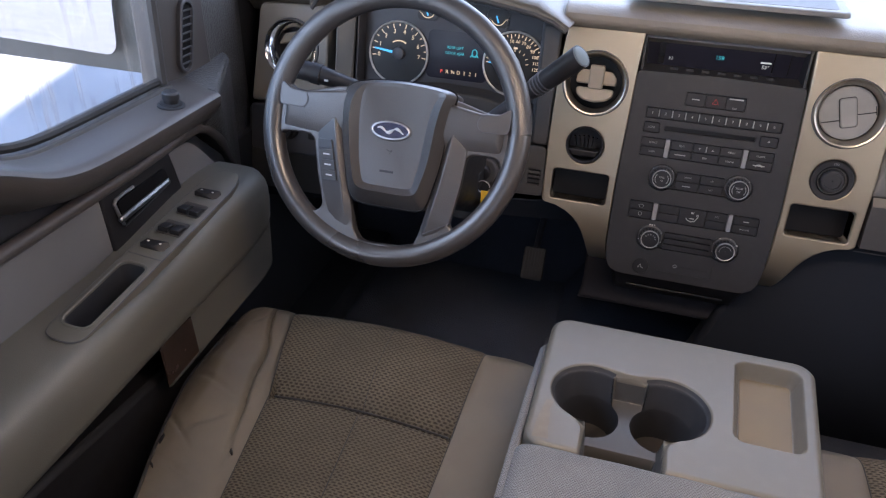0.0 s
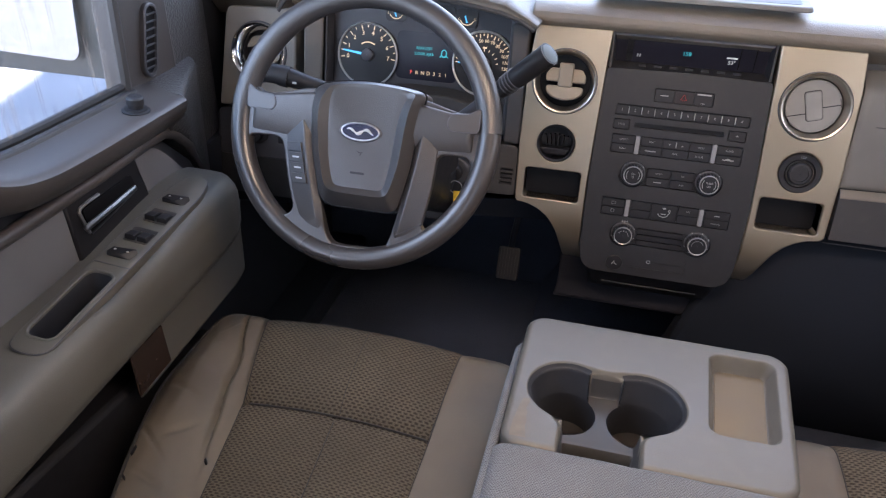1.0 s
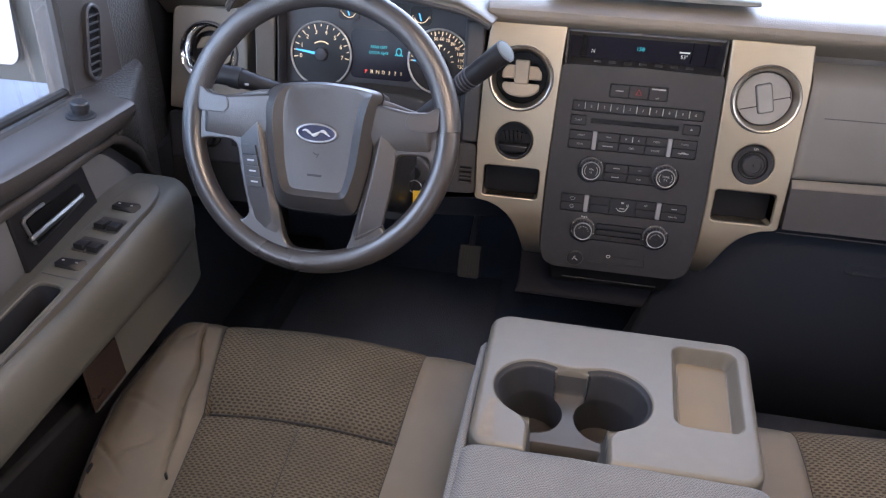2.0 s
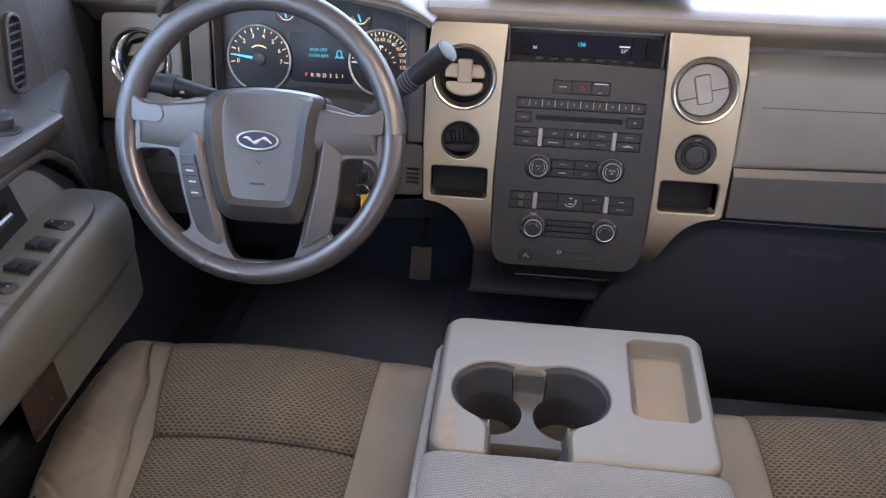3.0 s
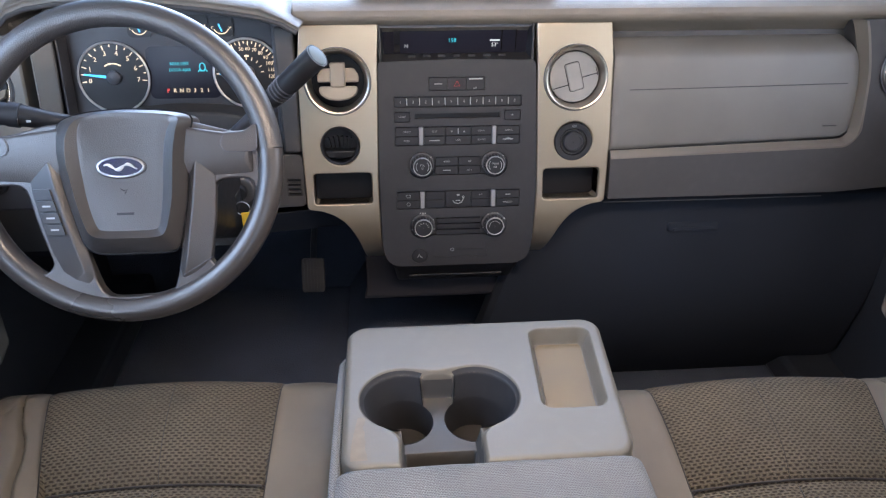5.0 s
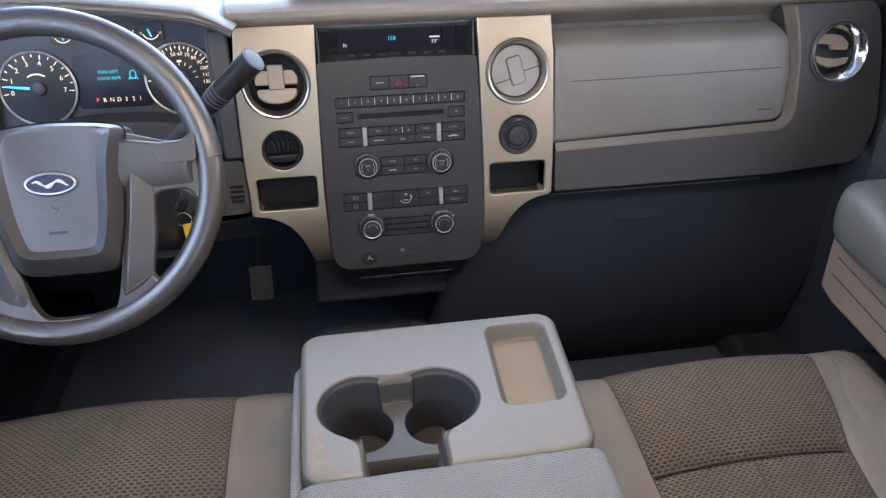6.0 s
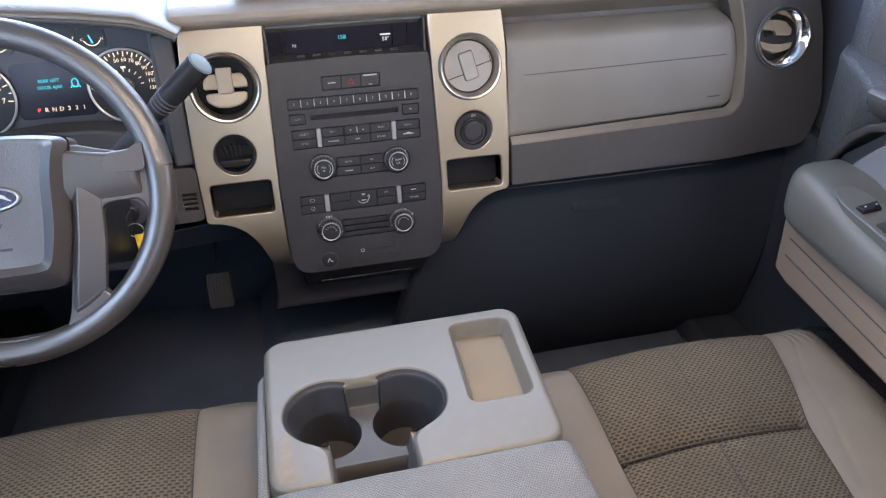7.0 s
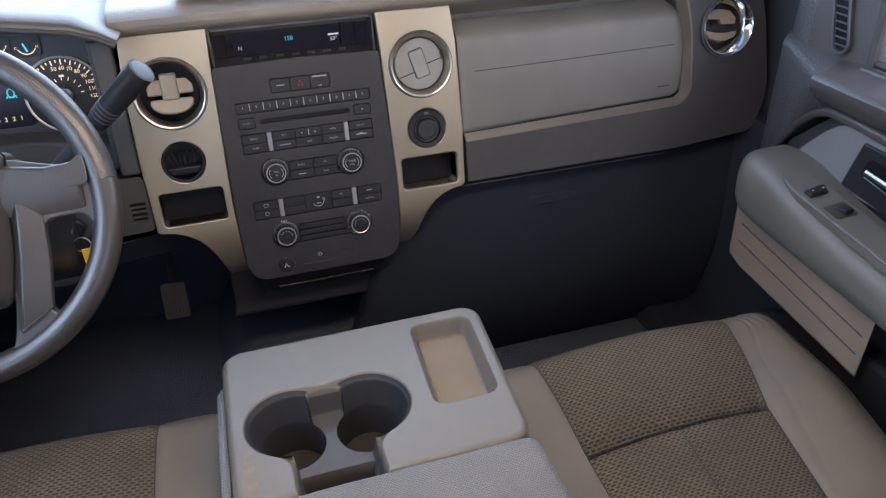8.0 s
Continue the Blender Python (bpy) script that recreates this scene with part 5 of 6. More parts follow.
part("badge_band", tube([(BC[0] - 0.019 + 0.038 * k / 32, BC[1] + 0.0030 * math.sin(k / 32 * 3.2 * math.pi + 0.6), 0.0207) for k in range(33)], [0.0009 + 0.0018 * abs(math.sin(k / 32 * 3.2 * math.pi)) * math.sin(math.pi * k / 32) for k in range(33)], 6), M_WHITE, badge, "plain white wavy band")
part("airbag_mark", tube([(0.003, -0.030, 0.0180), (0.007, -0.0325, 0.0180), (0.011, -0.0305, 0.0180), (0.008, -0.036, 0.0180)], 0.0007, 5), M_FACE, cover)
part("airbag_mark", box(-0.003, 0.017, -0.0615, -0.0585, 0.0175, 0.0187), M_BUTTON, cover)
# cruise switches on the left spoke
for k in range(4):
    f = k / 4
    u0, v0 = -0.1035 + 0.0155 * f, -0.028 - 0.057 * f
    key = part("cruise_switch", prism(smooth_outline([(u0, v0), (u0 + 0.0235, v0), (u0 + 0.0270, v0 - 0.0132), (u0 + 0.0036, v0 - 0.0132)], 0.002), 0.004, 0.0115), M_SPOKE if k == 0 else M_DARK, wheel, round_=0.001)
    slant = lambda u, v: max(0.0, u - (-0.1080 + 0.26 * max(0.0, -0.02 - v))) * 0.30 - 0.0022
    for vert in key.data.vertices:
        vert.co.z += slant(vert.co.x, vert.co.y)
    if k:
        mark = part("legend", box(u0 + 0.008, u0 + 0.019, v0 - 0.0075, v0 - 0.0055, 0.0112, 0.0119), M_DIM, key)
        for vert in mark.data.vertices:
            vert.co.z += slant(vert.co.x, vert.co.y)

column = thing("steering_column", WHEEL, "black moulded steering column behind the wheel", "steering column")
part("shroud", loft([[(u, v, -0.035) for u, v in rrect(-0.075, -0.09, 0.075, 0.055, 0.03)], [(u, v, -0.09) for u, v in rrect(-0.085, -0.10, 0.085, 0.06, 0.03)],
                     [(u, v - 0.02, -0.30) for u, v in rrect(-0.10, -0.10, 0.10, 0.05, 0.03)]]), M_BUTTON, column)
part("hub_boss", prism(circle(0.01, -0.02, 0.05, 28), -0.04, -0.01), M_BLACK, column)
lever = thing("shift_lever", pose(-0.338, -0.115, 0.697), "black column shift lever with a ribbed grip", "shift lever")
way = Vector((0.128, -0.050, 0.124))
part("stem", tube([way * f for f in (-0.12, 0.25, 0.40, 0.52)], [0.010, 0.0105, 0.012, 0.0135], 16), M_BLACK, lever)
part("grip", tube([way * f for f in (0.45, 0.50, 0.70, 0.90, 0.98, 1.0)], [0.0130, 0.0145, 0.0158, 0.0165, 0.0168, 0.0160], 28), M_BUTTON, lever)
for k in range(4):
    part("grip_ring", tube([way * (0.52 + 0.035 * k), way * (0.53 + 0.035 * k)], 0.0158 + 0.0003 * k, 24), M_BLACK, lever)
part("end_cap", tube([way * 0.995, way * 1.012, way * 1.018], [0.0150, 0.0145, 0.0125], 28), M_CAP, lever, "pale grey end button")
part("cap_rim", tube([way * 0.985, way * 1.008], 0.0170, 28), M_BUTTON, lever)
stalk = thing("turn_signal_stalk", pose(-0.52, -0.16, 0.722), "black turn signal stalk with white marks", "stalk")
part("arm", tube([(0.02, 0, 0), (-0.05, -0.01, 0.018), (-0.085, -0.015, 0.028), (-0.128, -0.02, 0.036)], [0.009, 0.012, 0.0145, 0.0155], 16), M_BUTTON, stalk)
part("collar", tube([(-0.086, -0.0155, 0.028), (-0.100, -0.017, 0.031)], 0.0165, 20), M_BUTTON, stalk)
part("end_piece", tube([(-0.126, -0.02, 0.0355), (-0.134, -0.021, 0.037)], [0.0160, 0.012], 20), M_BUTTON, stalk)
for k in range(3):
    part("mark", box(-0.074 - k * 0.016, -0.068 - k * 0.016, -0.031, -0.030, 0.024 + k * 0.004, 0.027 + k * 0.004), M_DIM, stalk)
key = thing("ignition_key", pose(-0.352, -0.10, 0.593), "ignition key with a yellow paper tag", "key")
part("lock", knob_shape(0.013, 0.014), M_BUTTON, key, "black lock barrel", pose(0, 0, 0, 90, 0, 0))
part("bow", box(-0.0035, 0.0035, -0.046, -0.012, -0.015, 0.013), M_BUTTON, key, round_=0.002)
part("shroud", knob_shape(0.024, 0.01), M_BLACK, key, place=pose(0, 0.006, 0, 90, 0, 0))
part("ring", tube([(0.010 + 0.011 * math.cos(k / 3), -0.045, -0.008 + 0.011 * math.sin(k / 3)) for k in range(19)], 0.0009, 6), M_SATIN, key)
part("tag", box(0.001, 0.027, -0.051, -0.0495, -0.058, -0.013), M_YELLOW, key, "yellow paper tag", pose(0, 0, 0, 0, 0, 8), round_=0.0005)

# ---- seats and folded centre console ----
def seat_height(x, y, seams):
    """Top of the driver's cushion: inclined back, crowned panels, sunken seams, raised outer bolster."""
    xa, xc, xm, ym = seams
    z = 0.352 - 0.16 * max(0.0, -0.29 - y)
    front = max(0.0, (y + 0.300) / 0.065)
    z -= 0.085 * (1 - math.sqrt(max(0.0, 1 - min(front, 1.0) ** 2)))
    outer_edge, inner_edge = -0.728, -0.170
    if x < xa:
        s = (xa - x) / (xa - outer_edge)
        z += 0.026 * min(1.0, max(0.0, (-0.27 - y) / 0.16)) * math.sin(math.pi * min(s, 1) * 0.7) - 0.020 * max(0.0, s - 0.6) ** 2 / 0.16
    elif x > xc:
        s = (x - xc) / (inner_edge - xc)
        z += 0.010 * math.sin(math.pi * s * 0.8) - 0.022 * s - 0.05 * max(0.0, s - 0.6) ** 2 / 0.16
    else:
        s = (x - xa) / (xc - xa)
        z += 0.012 * math.sin(math.pi * s)
        z += 0.010 * math.sin(math.pi * min(1.0, max(0.0, (y - ym) / 0.19)))
    groove = lambda d, w, deep: deep * math.exp(-(d / w) ** 2)
    z -= groove(x - xa, 0.005, 0.0035) + groove(x - xc, 0.005, 0.0030)
    if xa < x < xc:
        z -= 0.029 * math.exp(-(y - ym) / 0.024) if y > ym else groove(y - ym, 0.0035, 0.029)
        if y < ym:
            z -= groove(x - xm, 0.005, 0.004)
    return z


def seams_at(y):
    t = (-0.25 - y)
    return (-0.640 + 0.222 * min(t, 0.20) + 0.10 * min(max(0.0, t - 0.20), 0.3), -0.290 - 0.045 * t, -0.447 + 0.02 * t, -0.447)


def cushion_patch(bm, x_of, y0, y1, nu, nv, wrinkle=0.0, flip=1, dx=0.0):
    def fn(a, b):
        y = y0 + (y1 - y0) * b
        lo, hi = x_of(y)
        x = lo + (hi - lo) * a
        z = seat_height(x, y, seams_at(y))
        if wrinkle:
            fade = math.sin(math.pi * min(1.0, a * 1.05)) ** 0.7
            z += wrinkle * fade * (0.55 * noise.noise((x * 13, y * 9, 5.0)) + 0.14 * noise.noise((x * 60, y * 38, 9.0)))
            # the long fold beside the seam, with short creases running off it
            at = 0.47 + 0.29 * min(1.0, max(0.0, (-0.262 - y) / 0.10)) + 0.10 * min(1.0, max(0.0, (-0.44 - y) / 0.15)) + 0.05 * noise.noise((y * 14, 0, 3.0))
            long = min(1.0, max(0.0, (-0.262 - y) / 0.03)) * min(1.0, max(0.0, (y + 0.60) / 0.10))
            k = 0.55 + 0.45 * noise.noise((y * 17, 1.0, 6.0))
            z += wrinkle * 0.5 * (0.6 + 0.4 * k) * long * min(1.0, a / 0.4) / (1.0 + math.exp(max(-40.0, min(40.0, (a - at) / 0.016))))
            z -= wrinkle * 1.1 * (0.5 + 0.5 * k) * long * math.exp(-((a - at - 0.02) / 0.024) ** 2)
            if wrinkle < 0.001:      # gathers at the front corner
                for ca, wide in ((0.24, 0.030), (0.40, 0.022), (0.55, 0.030), (0.66, 0.018)):
                    z -= 0.0034 * math.exp(-((a - ca - 0.6 * (y + 0.24)) / wide) ** 2) * min(1.0, max(0.0, (y + 0.325) / 0.05))
            for cy, ca, tilt, deep in ((-0.30, 0.60, 1.6, 0.30), (-0.47, 0.42, -0.35, 0.40), (-0.535, 0.50, 0.9, 0.50), (-0.56, 0.20, -0.9, 0.50), (-0.62, 0.35, -0.2, 0.45)):
                off = (y - cy) - tilt * (a - ca) * 0.12
                z -= wrinkle * deep * math.exp(-(off / 0.0042) ** 2) * math.exp(-((a - ca) / 0.20) ** 2)
        return (flip * x + dx, y, z)
    return sheet(fn, nu, nv, bm)


def edge_left(y):
    """Outer edge of the cushion, rounded at the front corner."""
    k = max(0.0, (y + 0.40) / 0.165)
    return -0.738 + 0.062 * k ** 2.6 + 0.30 * min(0.22, max(0.0, -0.46 - y))


def edge_right(y):
    k = max(0.0, (y + 0.36) / 0.125)
    return -0.170 - 0.050 * k ** 2.5


def front_seat(name, flip, dx, dy, label, worn):
    seat = thing(name, pose(0, dy, 0), label, "seat", group="front seats")
    back = -0.90
    P = lambda nm, bm, mat, lab="": part(nm, bm, mat, seat, lab, angle=60)
    P("cushion_front", cushion_patch(None, lambda y: (seams_at(y)[0], seams_at(y)[1]), -0.236, -0.447, 64, 60, 0, flip, dx), M_SEAT, "patterned woven front panel")
    P("cushion_panel", cushion_patch(None, lambda y: (seams_at(y)[0], seams_at(y)[2]), -0.447, back, 24, 44, 0, flip, dx), M_SEAT, "patterned woven panel")
    P("cushion_panel", cushion_patch(None, lambda y: (seams_at(y)[2], seams_at(y)[1]), -0.447, back, 24, 44, 0, flip, dx), M_SEAT, "patterned woven panel")
    P("outer_bolster", cushion_patch(None, lambda y: (edge_left(y), seams_at(y)[0]), -0.236, back, 60, 150, 0.0095 if worn else 0.0008, flip, dx), M_BOLSTER, "creased and torn grey-brown vinyl bolster" if worn else "grey-brown vinyl bolster")
    P("inner_bolster", cushion_patch(None, lambda y: (seams_at(y)[1], edge_right(y)), -0.236, back, 18, 60, 0.002, flip, dx), M_BOLSTER, "grey-brown vinyl inner edge")
    # sides and front below the edge
    ring = [(edge_left(y), y) for y in [back + (-0.236 - back) * k / 40 for k in range(41)]]
    ring += [(-0.673 + (0.673 - 0.205) * k / 24, -0.236) for k in range(1, 24)]
    ring += [(edge_right(y), y) for y in [-0.236 + (back + 0.252) * k / 30 for k in range(31)]]
    top = [(flip * x + dx, y, seat_height(x, y, seams_at(y))) for x, y in ring]
    cx = flip * -0.45 + dx
    low = [(cx + (x - cx) * 0.99, y - 0.004 if y > -0.3 else y, z - 0.045) for x, y, z in top]
    base = [(cx + (x - cx) * 0.93, y - 0.03 if y > -0.3 else y, 0.16) for x, y, z in top]
    P("skirt", loft([top, low, base], closed=False, caps=False), M_BOLSTER)
    line = [Vector(p) + Vector((0, 0, 0.0005)) for p in top]
    P("piping", tube(line, 0.0028, 6), M_PIPING)
    P("stitch_line", tube([(flip * seams_at(y)[2] + dx, y, seat_height(seams_at(y)[2], y, seams_at(y)) + 0.0001) for y in [-0.250 - 0.19 * k / 40 for k in range(41)]], 0.00045, 5), M_PIPING)
    for pts in ([(seams_at(y)[0], y) for y in [-0.26 - 0.6 * k / 50 for k in range(51)]], [(seams_at(y)[1], y) for y in [-0.26 - 0.6 * k / 50 for k in range(51)]],
                [(seams_at(-0.447)[0] + (seams_at(-0.447)[1] - seams_at(-0.447)[0]) * (0.02 + 0.96 * k / 40), -0.447) for k in range(41)],
                [(seams_at(y)[2], y) for y in [-0.45 - 0.42 * k / 40 for k in range(41)]]):
        level = len(set(y for x, y in pts)) == 1
        P("seam", tube([(flip * x + dx, y + (0.003 if level else 0.0), seat_height(x, y, seams_at(y)) + (0.0175 if level else 0.0001)) for x, y in pts], 0.0016 if level else 0.0010, 6), M_PIPING)
    if worn:
        for x, y, w, h, turn in ((-0.596, -0.565, 0.0030, 0.010, 20), (edge_left(-0.585) + 0.006, -0.585, 0.0022, 0.018, 6), (edge_left(-0.628) + 0.006, -0.628, 0.0022, 0.010, 40)):
            zz = seat_height(x, y, seams_at(y)) + 0.004
            pts = [(w * math.cos(q) * (0.7 + 0.3 * noise.noise((q, x * 90, 0))), h * 0.5 * math.sin(q)) for q in [2 * math.pi * k / 14 for k in range(14)]]
            part("tear", loft([[(u, v, -0.010) for u, v in pts], [(u * 0.8, v * 0.9, 0.0005) for u, v in pts]]), M_FACE, seat, "torn hole in the vinyl", pose(x, y, zz, 0, -12, turn))
    part("seat_base", box(min(flip * -0.68, flip * -0.2) + dx, max(flip * -0.68, flip * -0.2) + dx, -0.86, -0.32, 0.0, 0.20), M_BLACK, seat)
    # backrest, leaning back out of view
    rest = [(-0.88, 0.22), (-0.86, 0.30), (-0.93, 0.52), (-1.09, 0.80), (-1.20, 0.98), (-1.25, 1.03), (-1.31, 1.02), (-1.31, 0.96), (-1.06, 0.50), (-1.00, 0.22)]
    part("backrest", along_x(rest, min(flip * -0.70, flip * -0.21) + dx, max(flip * -0.70, flip * -0.21) + dx), M_BOLSTER, seat, round_=0.02)
    part("headrest", along_x([(-1.27, 1.05), (-1.26, 1.13), (-1.29, 1.19), (-1.35, 1.19), (-1.37, 1.12), (-1.35, 1.05)], flip * -0.45 + dx - 0.13, flip * -0.45 + dx + 0.13), M_BOLSTER, seat, round_=0.02)
    return seat


front_seat("driver_seat", 1, 0.0, 0.0, "grey-brown cloth driver's seat with a creased, torn bolster", True)
front_seat("passenger_seat", -1, -0.028, -0.052, "grey-brown cloth passenger seat with a clean bolster", False)

console = thing("center_console", pose(-0.012, -0.58, 0.25), "folded middle seat with light grey cup holder tray", "console")
CZ = 0.24        # top of the tray above the console's base
body_outline = smooth_outline([(-0.172, -0.42), (0.168, -0.42), (0.170, 0.0), (0.172, 0.20), (0.160, 0.240), (-0.156, 0.240), (-0.170, 0.20), (-0.173, 0.0)], 0.03)
part("side_cover", loft([[(u * 0.96, v, -0.10) for u, v in body_outline], [(u, v, 0.06) for u, v in body_outline], [(u, v, CZ - 0.05) for u, v in body_outline]], caps=False), M_LIDCLOTH, console, "light grey mesh cloth sides")


def inside_round(u, v, u0, v0, u1, v1, r):
    """How far (u, v) lies inside a rounded rectangle; negative outside."""
    qx, qy = abs(u - (u0 + u1) / 2) - (u1 - u0) / 2 + r, abs(v - (v0 + v1) / 2) - (v1 - v0) / 2 + r
    return r - math.hypot(max(qx, 0.0), max(qy, 0.0)) - min(max(qx, qy), 0.0)


def wall(s, soft, run, deep):
    """Depth at s metres inside an edge: a rounded lip, then a wall that leans by run."""
    if s <= -soft:
        return 0.0
    if s >= run:
        return deep
    t = (s + soft) / (run + soft)
    return deep * t * t * (3 - 2 * t)


def blend(a, b, k):
    """The larger of two insides, with the inner corner rounded by k."""
    h = max(k - abs(a - b), 0.0) / k
    return max(a, b) + h * h * k * 0.25


CUPS = ((-0.100, 0.0515), (-0.009, 0.0525))
CHANNEL = 0.042      # depth of the floor that joins the two cups


def flare(ub, v):
    """The tray widens towards the dashboard, on its passenger side."""
    return ub + (ub + 0.17) * 0.235 * max(0.0, v)


def tray_height(ub, v):
    """Height of the tray at (flare(ub, v), v); how far that is inside its outline, and inside the nearest cup."""
    u = flare(ub, v)
    edge = inside_round(ub, v, -0.1715, -0.002, 0.1610, 0.2550, 0.028)
    cups = max(r - math.hypot(u - cx, v - 0.108) for cx, r in CUPS)
    slot = inside_round(u, v, -0.078, 0.020, -0.030, 0.1535, 0.006)
    notch = inside_round(u, v, -0.1045, -0.06, -0.0085, 0.094, 0.008)
    channel = max(slot, notch)
    open_ = blend(blend(cups, notch, 0.022), slot, 0.012)
    drop = wall(open_, 0.0030, 0.0035, 0.0075)
    drop = max(drop, wall(channel, 0.0, 0.0050, CHANNEL))
    drop = max(drop, wall(inside_round(u, v, -0.100, -0.05, -0.013, 0.057, 0.004), 0.001, 0.003, 0.070))
    drop = max(drop, wall(inside_round(ub, v, 0.0655, 0.079, 0.1425, 0.2305, 0.014), 0.003, 0.0075, 0.023))
    if edge < 0.009:
        k = max(0.0, min(1.0, 1.0 - edge / 0.009))
        drop = max(drop, 0.009 * (1.0 - math.sqrt(max(0.0, 1.0 - k * k))) + (0.045 * min(1.0, -edge / 0.002) if edge < 0 else 0.0))
    return CZ - drop, edge, cups


def cup_depth(s):
    """Depth of a cup's wall, s metres in from its rim."""
    if s < 0.0035:
        return wall(s, 0.0030, 0.0035, 0.0075) - 0.0003
    return 0.0072 + 0.0345 * min(1.0, (s - 0.0035) / 0.0105) ** 0.9 + 0.046 * min(1.0, max(0.0, (s - 0.0140) / 0.0032))


NU, NV = 400, 300
tray_bm, channel_bm, grid = bmesh.new(), bmesh.new(), []
for j in range(NV + 1):
    row = []
    for i in range(NU + 1):
        ub, v = -0.1755 + 0.3405 * i / NU, -0.005 + 0.264 * j / NV
        z, e, s = tray_height(ub, v)
        keep = e > -0.0035 and not (s > 0.0034 and CZ - z < cup_depth(s))
        row.append((flare(ub, v), v, z) if keep else None)
    grid.append(row)
for a, b in zip(grid, grid[1:]):
    for i in range(NU):
        quad = (a[i], a[i + 1], b[i + 1], b[i])
        if None not in quad:
            deep = min(CZ - z for u, v, z in quad) > 0.0085 and quad[0][0] < 0.052 and 0.004 < quad[0][1] < 0.17 and quad[0][0] > -0.16
            target = channel_bm if deep else tray_bm
            target.faces.new([target.verts.new(p) for p in quad])
for mesh in (tray_bm, channel_bm):
    bmesh.ops.remove_doubles(mesh, verts=mesh.verts, dist=0.00001)
part("cup_channel", channel_bm, M_CHANNEL_SHADE, console, "floor between the cup holders, shade in its colour", angle=80)
part("tray_top", tray_bm, M_CONSOLE, console, "light grey plastic tray with two cup holders", angle=80)


def cup_wall(cx, r):
    """A turned cup, left open where the channel between the cups runs through its wall."""
    bm, rings = bmesh.new(), []
    steps = [-0.0005, 0.0005, 0.0012, 0.002, 0.0028, 0.0036, 0.0046, 0.006, 0.0075, 0.009, 0.0105, 0.012, 0.0134, 0.0140, 0.0147, 0.0156, 0.0165, 0.0174]
    for s in steps:
        ring = []
        for k in range(240):
            q = math.pi * k / 120
            u, v = cx + (r - s) * math.cos(q), 0.108 + (r - s) * math.sin(q)
            inside = max(inside_round(u, v, -0.078, 0.020, -0.030, 0.1535, 0.006), inside_round(u, v, -0.1045, -0.06, -0.0085, 0.094, 0.008))
            z = CZ - cup_depth(s)
            ring.append(bm.verts.new((u, v, z)) if not (cup_depth(s) < wall(inside, 0.0, 0.0050, CHANNEL) - 0.001) else None)
        rings.append(ring)
    for a, b in zip(rings, rings[1:]):
        for k in range(240):
            quad = (a[k], a[(k + 1) % 240], b[(k + 1) % 240], b[k])
            if None not in quad:
                bm.faces.new(quad)
    return bm


# walls and bottoms carry the shade of the deep cups in their colour
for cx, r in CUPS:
    part("cup_wall", cup_wall(cx, r), M_CUPWALL_SHADE, console, "cup wall, shade in its colour", angle=80)
    part("cup_bottom", lathe([(r - 0.0160, CZ - 0.0930), (r - 0.0160, CZ - 0.0875), (r - 0.0200, CZ - 0.0865), (0.001, CZ - 0.0865), (0.001, CZ - 0.0930)], 44, cx, 0.108), M_CUPBOTTOM_SHADE, console, "cup bottom, shade in its colour")
part("tray_liner", prism([(flare(ub, v), v) for ub, v in rrect(0.0738, 0.0880, 0.1342, 0.2225, 0.008)], CZ - 0.0240, CZ - 0.0215), M_LINER, console, "beige worn liner in the tray", round_=0.0008)
part("scuff", sheet(lambda a, b: (lambda ub, v: (flare(ub, v), v, tray_height(ub, v)[0] + 0.0005))(-0.1605 + 0.007 * b * b + a * (0.0195 - 0.012 * b + 0.003 * noise.noise((b * 6, 3, 1))), 0.010 + 0.066 * b), 8, 24), M_SCUFF, console, "worn brownish scuff on the tray's corner", angle=80)
# rolled cloth edge beside the tray
part("cloth_edge", tube([(-0.1735, 0.225, CZ - 0.040), (-0.1762, 0.20, CZ - 0.026), (-0.1775, 0.12, CZ - 0.020), (-0.1785, 0.0, CZ - 0.017), (-0.1785, -0.08, CZ - 0.017)], 0.0062, 10), M_LIDCLOTH, console)


def lid_point(a, b):
    u, v = -0.181 + 0.352 * a, 0.0015 - 0.40 * b
    edge = min(a, 1 - a) * 0.352
    drop = 0.026 * math.exp(-edge / 0.007) + 0.014 * math.exp(-b * 0.40 / 0.0022)
    return (u, v, CZ + 0.0015 - drop + 0.0018 * math.sin(math.pi * a) + 0.0012 * noise.noise((u * 25, v * 25, 0)))


part("lid", sheet(lid_point, 110, 110), M_LIDCLOTH, console, "light grey mesh cloth lid with faint stains", angle=60)
part("lid_gap", box(-0.168, 0.158, -0.006, 0.0045, CZ - 0.09, CZ - 0.012), M_FACE, console)

